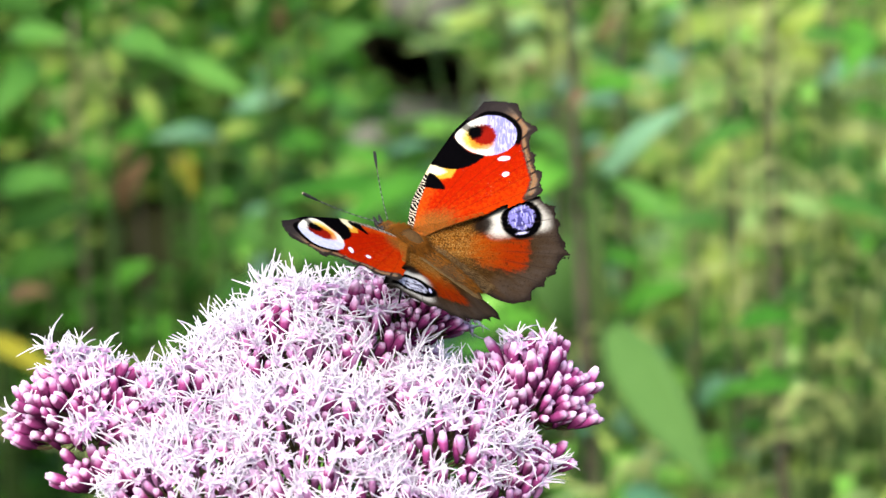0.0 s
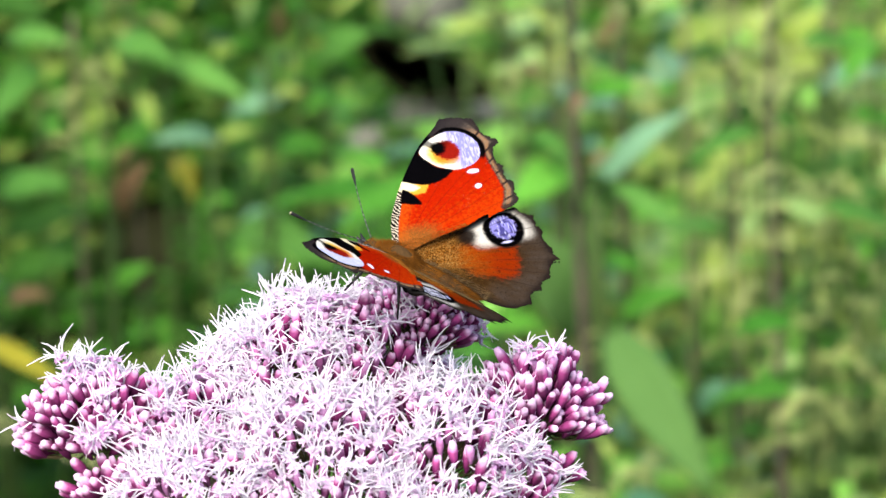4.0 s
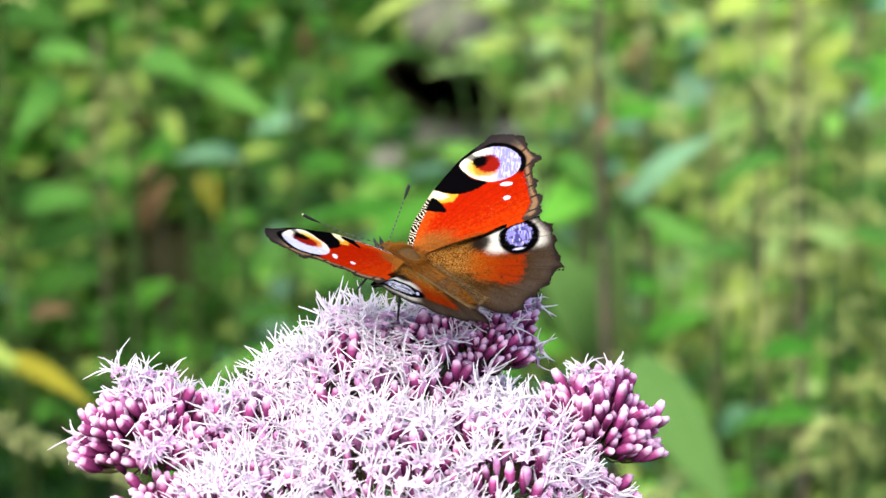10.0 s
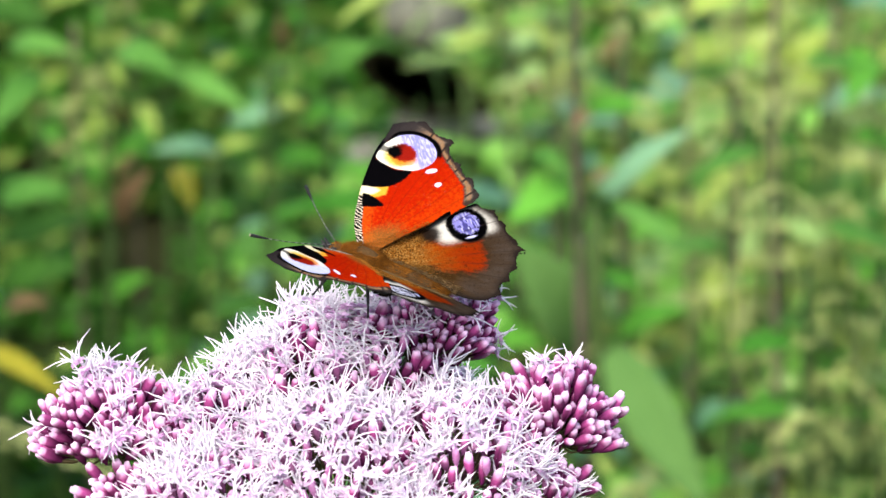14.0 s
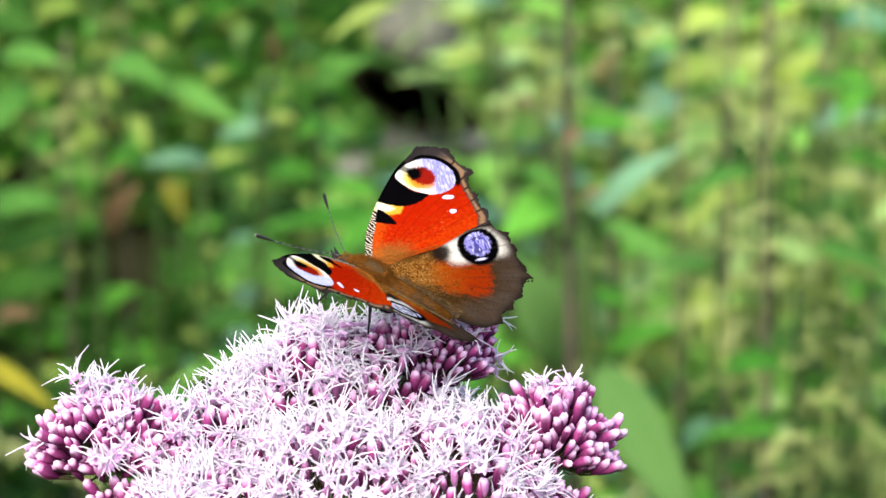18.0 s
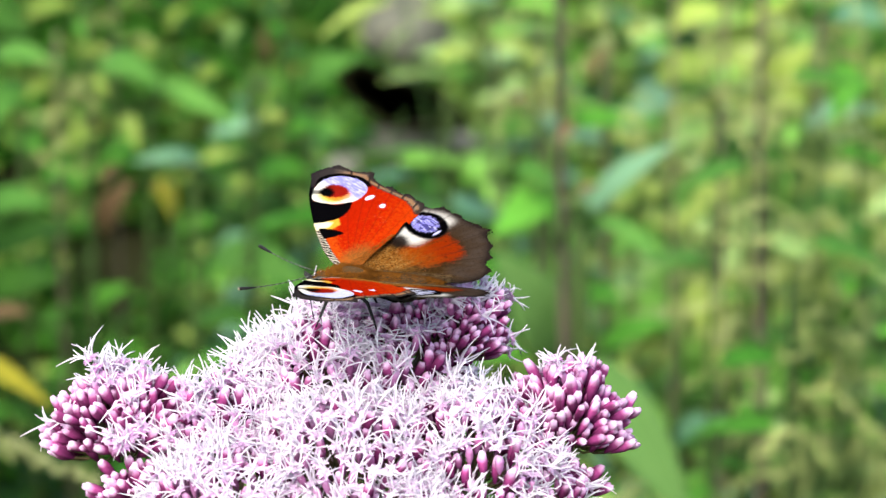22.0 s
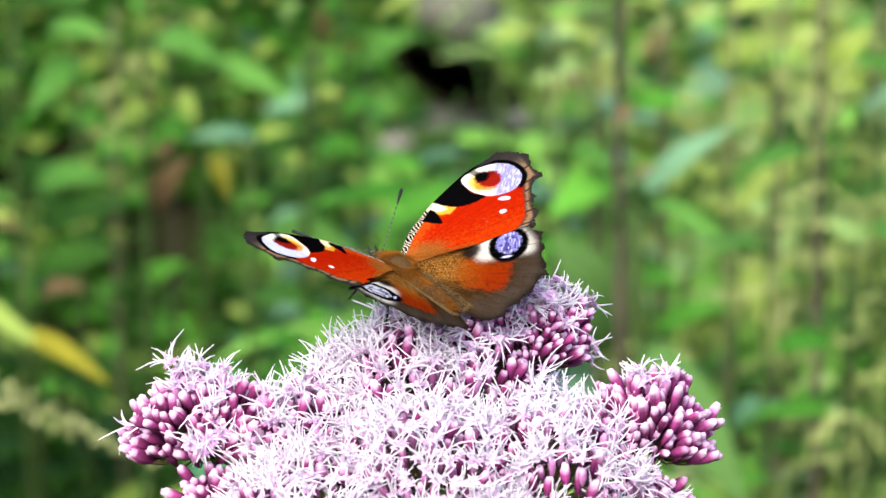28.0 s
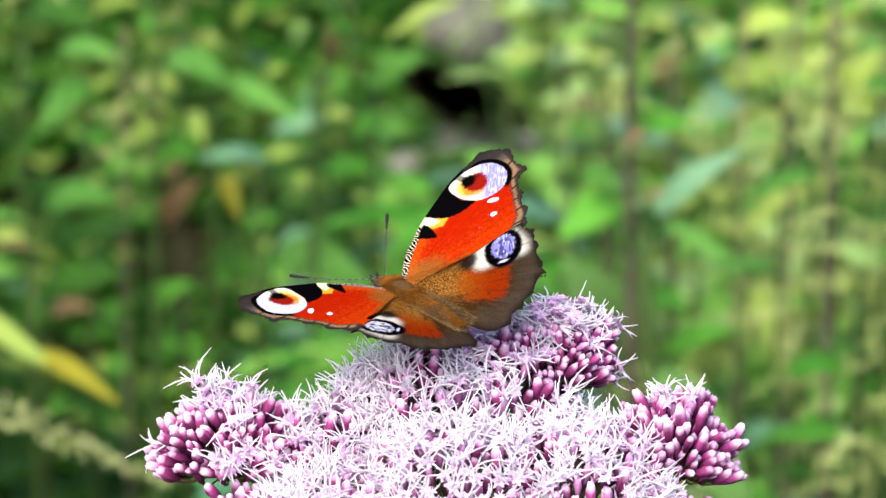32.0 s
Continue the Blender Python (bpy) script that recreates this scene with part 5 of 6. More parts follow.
def build_butterfly():
    rnd = random.Random(3)
    feelers = {}
    top = new("peacock_butterfly")
    mm = 0.001
    # thorax, abdomen, head
    bm = bmesh.new()
    blob(bm, (0, 4.6 * mm, -0.7 * mm), (2.9 * mm, 4.7 * mm, 2.7 * mm), None, 4, 0.06)

    def on_thorax(r):
        v = Vector((r.gauss(0, 1), r.gauss(0, 1), abs(r.gauss(0, 1)))).normalized()
        while v.z > 0.80 and abs(v.y + 0.1) < 0.45:
            v = Vector((r.gauss(0, 1), r.gauss(0, 1), abs(r.gauss(0, 1)))).normalized()
        return Vector((v.x * 2.8 * mm, 4.6 * mm + v.y * 4.6 * mm, -0.7 * mm + v.z * 2.6 * mm)), Vector((v.x, v.y - 0.9, v.z))
    hairs(bm, rnd, 2600, on_thorax, 1.5 * mm, 0.05 * mm, 1)
    part("thorax", bm, [M_FUR, M_HAIR], top, "golden brown furry thorax")
    bm = bmesh.new()
    pts = [Vector((0, (1.0 - 15.0 * t) * mm, (-0.7 - 0.5 * math.sin(t * 2.2)) * mm)) for t in [i / 14 for i in range(15)]]
    rad = [(1.5 + 1.0 * math.sin(min(1, t * 1.15) * math.pi * 0.75)) * mm * (1 - 0.75 * t ** 4) * (1 + 0.05 * math.cos(t * 60)) for t in [i / 14 for i in range(15)]]
    tube(bm, pts, rad, 14)

    def on_abdomen(r):
        t = r.uniform(0, 0.95)
        a = r.uniform(0.1, math.pi - 0.1)
        k = 2.1 * mm * (1 - 0.6 * t ** 3)
        return Vector((math.cos(a) * k, (1.0 - 14.5 * t) * mm, -0.9 * mm + math.sin(a) * k)), Vector((math.cos(a) * 0.4, -1.3, math.sin(a) * 0.4))
    hairs(bm, rnd, 1500, on_abdomen, 1.2 * mm, 0.045 * mm, 1)
    part("abdomen", bm, [M_ABDOMEN, M_HAIR], top, "brown hairy abdomen")
    bm = bmesh.new()
    blob(bm, (0, 9.6 * mm, -0.6 * mm), (1.55 * mm, 1.4 * mm, 1.4 * mm), None, 3, 0.08)

    def on_head(r):
        v = Vector((r.gauss(0, 1), r.gauss(0, 1) + 0.3, abs(r.gauss(0, 1)))).normalized()
        return Vector((v.x * 1.5 * mm, 9.6 * mm + v.y * 1.3 * mm, -0.6 * mm + v.z * 1.3 * mm)), v
    hairs(bm, rnd, 260, on_head, 0.8 * mm, 0.04 * mm, 1)
    head = part("head", bm, [M_FUR, M_HAIR], top, "dark brown furry head")
    for s in (-1, 1):
        bm = bmesh.new()
        blob(bm, (s * 1.25 * mm, 9.9 * mm, -0.5 * mm), (0.7 * mm, 0.85 * mm, 0.85 * mm), None, 3)
        part("eye", bm, M_BLACK, head, "dark glossy compound eye")
        bm = bmesh.new()
        tube(bm, [(s * 0.5 * mm, 10.5 * mm, -1.0 * mm), (s * 0.7 * mm, 11.8 * mm, -0.5 * mm), (s * 0.8 * mm, 12.9 * mm, 0.5 * mm)], [0.42 * mm, 0.45 * mm, 0.12 * mm], 7)
        part("palp", bm, M_BLACK, head)
        # antenna: banded shaft, club and pale tip
        a0 = Vector((s * 0.7 * mm, 10.4 * mm, 0.5 * mm))
        a1 = Vector((0, 17.6 * mm, 0))
        line = [a1 * t + Vector((0, 0, -0.5 * mm * math.sin(math.pi * t))) for t in [i / 26 for i in range(27)]]
        bm = bmesh.new()
        rads = [(0.095 if i < 21 else 0.095 + 0.25 * math.sin((i - 20) / 6 * math.pi * 0.62)) * mm for i in range(27)]
        tube(bm, line, rads, 6)
        for f in bm.faces:
            c = f.calc_center_median()
            t = c.dot(a1) / a1.length_squared
            f.material_index = 2 if t > 0.985 else (1 if int(t * 26) % 2 and t < 0.8 else 0)
        feelers[s] = part("antenna", bm, [M_BLACK, M_BAND, M_TIP], top, "thin dark antenna with a pale-tipped club", Matrix.Translation(a0))
    # proboscis
    bm = bmesh.new()
    tube(bm, [(0, 10.6 * mm, -1.5 * mm), (0, 11.6 * mm, -4.0 * mm), (0, 11.0 * mm, -7.0 * mm), (0, 10.4 * mm, -9.5 * mm)], [0.13 * mm, 0.12 * mm, 0.11 * mm, 0.09 * mm], 6)
    part("proboscis", bm, M_BLACK, top)
    for s in (-1, 1):
        for y0, dy, dz in ((6.5, 3.5, -8.2), (3.0, -4.5, -8.4)):
            bm = bmesh.new()
            tube(bm, [(s * 1.2 * mm, y0 * mm, -2.4 * mm), (s * 4.6 * mm, (y0 + dy * 0.5) * mm, -3.2 * mm), (s * 5.4 * mm, (y0 + dy * 0.8) * mm, -6.2 * mm), (s * 6.0 * mm, (y0 + dy) * mm, dz * mm)],
                 [0.46 * mm, 0.36 * mm, 0.24 * mm, 0.15 * mm], 7)
            part("leg", bm, M_BLACK, top)
    wings = {}
    for s, nm in ((1, "r"), (-1, "l")):
        wings["hind", s] = part("hindwing", wing_mesh("hindwing", HIND, paint_hind, s, -0.5), None, top, "brown hindwing with a blue black-ringed eyespot")
        wings["fore", s] = part("forewing", wing_mesh("forewing", FORE, paint_fore, s, 0.0), None, top, "red forewing with a white and lilac eyespot")

        def rise(x):
            return 0.8 * (0.9 * math.sin(min(max(x / 34, 0), 1) * math.pi) - 0.00096 * x * x)

        def on_rear_edge(r):
            t = r.random() ** 1.3
            x, y = 3.0 + 10.0 * t, 3.0 - 6.1 * t + r.uniform(-0.2, 2.6) * (1 - 0.75 * t)
            return Vector((s * x, y, rise(x) + 0.04)) * mm, Vector((s * 0.5, -1.0, -0.18))

        def on_hind_fold(r):
            x, y = r.uniform(0.6, 2.8), r.uniform(-14.0, 0.0)
            return Vector((s * x, y, rise(x) - 0.46)) * mm, Vector((s * 0.25, -1.2, 0.12))

        def on_hind_base(r):
            x, y = r.uniform(2.2, 8.0), r.uniform(-9.0, 1.5)
            return Vector((s * x, y, rise(x) - 0.52)) * mm, Vector((s * 0.8, -1.0, 0.10))
        bm = bmesh.new()
        hairs(bm, rnd, 520, on_rear_edge, 0.85 * mm, 0.03 * mm)
        part("hair_fringe", bm, M_HAIR, wings["fore", s], "fine grey-gold hairs")
        bm = bmesh.new()
        hairs(bm, rnd, 700, on_hind_fold, 1.5 * mm, 0.035 * mm)
        part("hair_fringe", bm, M_GREYHAIR, wings["hind", s], "fine grey-brown hairs of the inner fold")
        bm = bmesh.new()
        hairs(bm, rnd, 420, on_hind_base, 1.3 * mm, 0.03 * mm)
        part("hair_fringe", bm, M_HAIR, wings["hind", s], "fine golden hairs")
    tagged(top, "peacock butterfly with open red wings resting on the flower", "butterfly")
    return top, wings, feelers


butterfly, wings, feelers = build_butterfly()


# ---------------------------------------------------------------- movement
def motions():
    """The flower sways in the wind; the butterfly turns on it and opens and closes its wings."""
    walk(flower, [
        (0.0, pose(FX, FY, 0, 0.0939, -0.0146, 0)), (0.5, pose(FX, FY, 0, -0.1851, 0.0237, 0)), (1.0, pose(FX, FY, 0, -0.0079, -0.0035, 0)), (1.5, pose(FX, FY, 0, 0.1142, 0.0092, 0)),
    (2.0, pose(FX, FY, 0, 0.2481, -0.0417, 0)), (2.5, pose(FX, FY, 0, 0.0744, -0.0175, 0)), (3.0, pose(FX, FY, 0, -0.0904, 0.0090, 0)), (3.5, pose(FX, FY, 0, -0.0847, 0.0112, 0)),
    (5.5, pose(FX, FY, 0, 0.1529, -0.0754, 0)), (6.0, pose(FX, FY, 0, 0.0213, -0.0253, 0)), (6.5, pose(FX, FY, 0, -0.0614, 0.0481, 0)), (7.0, pose(FX, FY, 0, 0.0991, 0.0440, 0)),
    (7.5, pose(FX, FY, 0, -0.0597, 0.0053, 0)), (8.0, pose(FX, FY, 0, -0.0278, 0.0116, 0)), (8.5, pose(FX, FY, 0, -0.0469, 0.0556, 0)), (9.0, pose(FX, FY, 0, -0.0457, -0.0121, 0)),
    (9.5, pose(FX, FY, 0, -0.0978, -0.0708, 0)), (10.0, pose(FX, FY, 0, 0.0502, 0.1375, 0)), (10.5, pose(FX, FY, 0, 0.0461, 0.0968, 0)), (11.0, pose(FX, FY, 0, 0.0463, -0.0686, 0)),
    (11.5, pose(FX, FY, 0, -0.0483, -0.0172, 0)), (12.0, pose(FX, FY, 0, -0.0523, 0.0466, 0)), (12.5, pose(FX, FY, 0, -0.0404, -0.0249, 0)), (13.0, pose(FX, FY, 0, 0.0859, -0.0730, 0)),
    (13.5, pose(FX, FY, 0, 0.0022, 0.0067, 0)), (15.5, pose(FX, FY, 0, -0.0873, -0.0616, 0)), (16.0, pose(FX, FY, 0, -0.0518, -0.0046, 0)), (16.5, pose(FX, FY, 0, -0.0234, 0.0596, 0)),
    (17.0, pose(FX, FY, 0, 0.1282, 0.0115, 0)), (17.5, pose(FX, FY, 0, 0.2117, -0.0086, 0)), (18.0, pose(FX, FY, 0, 0.0737, -0.0230, 0)), (18.5, pose(FX, FY, 0, -0.0167, 0.0620, 0)),
    (19.0, pose(FX, FY, 0, 0.0816, 0.0233, 0)), (19.5, pose(FX, FY, 0, -0.0310, -0.1164, 0)), (20.0, pose(FX, FY, 0, 0.1194, -0.0450, 0)), (20.5, pose(FX, FY, 0, -0.1680, -0.0353, 0)),
    (21.0, pose(FX, FY, 0, 0.0223, -0.0038, 0)), (21.5, pose(FX, FY, 0, -0.1492, -0.0542, 0)), (22.0, pose(FX, FY, 0, -0.0939, -0.0630, 0)), (22.5, pose(FX, FY, 0, -0.1080, 0.0253, 0)),
    (23.0, pose(FX, FY, 0, -0.1641, 0.0911, 0)), (23.5, pose(FX, FY, 0, -0.0038, 0.0446, 0)), (24.0, pose(FX, FY, 0, 0.0368, 0.0094, 0)), (24.5, pose(FX, FY, 0, 0.2109, 0.0210, 0)),
    (26.5, pose(FX, FY, 0, -0.3154, 0.0491, 0)), (27.0, pose(FX, FY, 0, -0.2972, 0.0262, 0)), (27.5, pose(FX, FY, 0, 0.0776, 0.0097, 0)), (28.0, pose(FX, FY, 0, 0.4327, -0.0202, 0)),
    (28.5, pose(FX, FY, 0, 0.2699, -0.1049, 0)), (29.0, pose(FX, FY, 0, 0.1715, -0.0856, 0)), (29.5, pose(FX, FY, 0, 0.0253, -0.0044, 0)), (30.0, pose(FX, FY, 0, -0.1554, -0.0074, 0)),
    (30.5, pose(FX, FY, 0, -0.2871, 0.0698, 0)), (31.0, pose(FX, FY, 0, -0.1653, 0.0314, 0)), (31.5, pose(FX, FY, 0, 0.0475, -0.0154, 0)), (32.0, pose(FX, FY, 0, 0.1404, -0.0217, 0))])
    walk(butterfly, [
        (0.0, pose(0.00183, -0.00372, 0.89507, 22.85, 1.01, 52.86)), (0.5, pose(0.00252, -0.00333, 0.89625, 22.83, 0.99, 53.28)), (1.0, pose(0.00201, -0.00360, 0.89545, 22.10, 0.80, 54.11)),
    (1.5, pose(0.00152, -0.00400, 0.89424, 20.26, -0.61, 61.94)), (2.0, pose(-0.00053, -0.00400, 0.89423, 17.16, 0.99, 69.88)), (2.5, pose(-0.00020, -0.00388, 0.89458, 17.03, 0.52, 65.75)),
    (3.0, pose(-0.00080, -0.00355, 0.89559, 18.40, 2.32, 63.25)), (3.5, pose(-0.00045, -0.00360, 0.89543, 22.96, -0.13, 65.30)), (5.5, pose(-0.00676, -0.00383, 0.89470, 14.17, 0.15, 68.14)),
    (6.0, pose(-0.00631, -0.00375, 0.89494, 14.48, 0.52, 67.69)), (6.5, pose(-0.00521, -0.00354, 0.89559, 14.52, -0.05, 67.58)), (7.0, pose(-0.00552, -0.00372, 0.89504, 14.35, 1.20, 63.42)),
    (7.5, pose(-0.00627, -0.00329, 0.89637, 15.37, 0.54, 61.95)), (8.0, pose(-0.00704, -0.00339, 0.89606, 12.25, 1.34, 56.62)), (8.5, pose(-0.00591, -0.00344, 0.89587, 18.18, -0.41, 58.65)),
    (9.0, pose(-0.00853, -0.00347, 0.89581, 15.73, -0.10, 57.83)), (9.5, pose(-0.01201, -0.00314, 0.89685, 13.19, -0.12, 53.98)), (10.0, pose(-0.00894, -0.00285, 0.89770, 15.19, 0.84, 45.91)),
    (10.5, pose(-0.00855, -0.00312, 0.89688, 16.64, 0.11, 46.10)), (11.0, pose(-0.01140, -0.00274, 0.89807, 15.31, -0.13, 44.17)), (11.5, pose(-0.00992, -0.00299, 0.89728, 15.75, 0.47, 44.94)),
    (12.0, pose(-0.01087, -0.00286, 0.89769, 12.92, 0.11, 56.33)), (12.5, pose(-0.01230, -0.00332, 0.89629, 9.47, -1.69, 74.66)), (13.0, pose(-0.01242, -0.00302, 0.89715, 17.11, 0.43, 70.32)),
    (13.5, pose(-0.01090, -0.00298, 0.89724, 16.06, 0.69, 70.08)), (15.5, pose(-0.01141, -0.00293, 0.89733, 20.45, -0.18, 69.66)), (16.0, pose(-0.01057, -0.00298, 0.89716, 19.58, -0.39, 69.59)),
    (16.5, pose(-0.00914, -0.00291, 0.89738, 20.53, 0.11, 67.02)), (17.0, pose(-0.00963, -0.00300, 0.89709, 21.70, -0.16, 66.63)), (17.5, pose(-0.01008, -0.00326, 0.89628, 20.77, -0.25, 66.06)),
    (18.0, pose(-0.01023, -0.00297, 0.89716, 22.00, -0.36, 66.35)), (18.5, pose(-0.00933, -0.00297, 0.89716, 20.18, -0.56, 66.83)), (19.0, pose(-0.00932, -0.00287, 0.89748, 21.04, -0.06, 66.26)),
    (19.5, pose(-0.01078, -0.00294, 0.89718, 19.72, -0.57, 72.79)), (20.0, pose(-0.01178, -0.00335, 0.89582, 16.62, -1.34, 74.42)), (20.5, pose(-0.01190, -0.00296, 0.89702, 17.35, -0.54, 73.36)),
    (21.0, pose(-0.01342, -0.00354, 0.89518, 10.75, -1.58, 78.81)), (21.5, pose(-0.01673, -0.00278, 0.89754, 2.38, 0.37, 91.59)), (22.0, pose(-0.01643, -0.00358, 0.89514, 2.63, -0.01, 87.92)),
    (22.5, pose(-0.01552, -0.00301, 0.89713, 6.98, -0.68, 87.36)), (23.0, pose(-0.01571, -0.00371, 0.89503, 7.67, -0.26, 88.37)), (23.5, pose(-0.01647, -0.00320, 0.89662, 9.36, -0.73, 89.30)),
    (24.0, pose(-0.01872, -0.00387, 0.89454, 11.91, 0.50, 82.26)), (24.5, pose(-0.01962, -0.00362, 0.89534, 15.00, -0.06, 79.07)), (26.5, pose(-0.02284, -0.00329, 0.89635, 10.48, -1.09, 50.80)),
    (27.0, pose(-0.02343, -0.00326, 0.89644, 7.25, 0.75, 46.93)), (27.5, pose(-0.02353, -0.00376, 0.89492, 11.21, -0.29, 43.70)), (28.0, pose(-0.02378, -0.00412, 0.89379, 11.65, 0.32, 39.18)),
    (28.5, pose(-0.02532, -0.00378, 0.89471, 11.32, -0.58, 36.51)), (29.0, pose(-0.02548, -0.00356, 0.89533, 12.90, -2.09, 35.59)), (29.5, pose(-0.02493, -0.00319, 0.89648, 14.92, -0.69, 36.76)),
    (30.0, pose(-0.02521, -0.00305, 0.89695, 13.44, -1.43, 37.07)), (30.5, pose(-0.02500, -0.00302, 0.89707, 11.44, -1.77, 40.13)), (31.0, pose(-0.02689, -0.00339, 0.89595, 7.06, -2.15, 35.99)),
    (31.5, pose(-0.02867, -0.00367, 0.89508, 3.61, -1.74, 41.67)), (32.0, pose(-0.02789, -0.00376, 0.89480, 6.64, -0.12, 41.44))])
    walk(wings["fore", 1], [
        (0.0, pose(0, 0, 0, 0, -37.5, 0)), (0.5, pose(0, 0, 0, 0, -37.2, 0)), (1.0, pose(0, 0, 0, 0, -38.9, 0)), (1.5, pose(0, 0, 0, 0, -37.0, 0)),
    (2.0, pose(0, 0, 0, 0, -28.3, 0)), (2.5, pose(0, 0, 0, 0, -28.5, 0)), (3.0, pose(0, 0, 0, 0, -25.9, 0)), (3.5, pose(0, 0, 0, 0, -27.9, 0)),
    (5.5, pose(0, 0, 0, 0, -47.3, 0)), (6.0, pose(0, 0, 0, 0, -49.1, 0)), (6.5, pose(0, 0, 0, 0, -45.5, 0)), (7.0, pose(0, 0, 0, 0, -43.2, 0)),
    (7.5, pose(0, 0, 0, 0, -39.8, 0)), (8.0, pose(0, 0, 0, 0, -39.2, 0)), (8.5, pose(0, 0, 0, 0, -41.8, 0)), (9.0, pose(0, 0, 0, 0, -42.0, 0)),
    (9.5, pose(0, 0, 0, 0, -38.0, 0)), (10.0, pose(0, 0, 0, 0, -31.1, 0)), (10.5, pose(0, 0, 0, 0, -36.5, 0)), (11.0, pose(0, 0, 0, 0, -31.7, 0)),
    (11.5, pose(0, 0, 0, 0, -37.8, 0)), (12.0, pose(0, 0, 0, 0, -36.1, 0)), (12.5, pose(0, 0, 0, 0, -34.0, 0)), (13.0, pose(0, 0, 0, 0, -31.7, 0)),
    (13.5, pose(0, 0, 0, 0, -32.0, 0)), (15.5, pose(0, 0, 0, 0, -29.9, 0)), (16.0, pose(0, 0, 0, 0, -29.5, 0)), (16.5, pose(0, 0, 0, 0, -28.0, 0)),
    (17.0, pose(0, 0, 0, 0, -26.7, 0)), (17.5, pose(0, 0, 0, 0, -27.6, 0)), (18.0, pose(0, 0, 0, 0, -26.3, 0)), (18.5, pose(0, 0, 0, 0, -28.8, 0)),
    (19.0, pose(0, 0, 0, 0, -27.0, 0)), (19.5, pose(0, 0, 0, 0, -26.1, 0)), (20.0, pose(0, 0, 0, 0, -30.9, 0)), (20.5, pose(0, 0, 0, 0, -32.4, 0)),
    (21.0, pose(0, 0, 0, 0, -32.0, 0)), (21.5, pose(0, 0, 0, 0, -20.1, 0)), (22.0, pose(0, 0, 0, 0, -20.4, 0)), (22.5, pose(0, 0, 0, 0, -14.6, 0)),
    (23.0, pose(0, 0, 0, 0, -17.8, 0)), (23.5, pose(0, 0, 0, 0, -15.9, 0)), (24.0, pose(0, 0, 0, 0, -18.8, 0)), (24.5, pose(0, 0, 0, 0, -17.1, 0)),
    (26.5, pose(0, 0, 0, 0, -28.9, 0)), (27.0, pose(0, 0, 0, 0, -27.7, 0)), (27.5, pose(0, 0, 0, 0, -26.5, 0)), (28.0, pose(0, 0, 0, 0, -28.6, 0)),
    (28.5, pose(0, 0, 0, 0, -31.0, 0)), (29.0, pose(0, 0, 0, 0, -34.4, 0)), (29.5, pose(0, 0, 0, 0, -40.2, 0)), (30.0, pose(0, 0, 0, 0, -43.2, 0)),
    (30.5, pose(0, 0, 0, 0, -41.9, 0)), (31.0, pose(0, 0, 0, 0, -45.1, 0)), (31.5, pose(0, 0, 0, 0, -39.7, 0)), (32.0, pose(0, 0, 0, 0, -40.0, 0))])
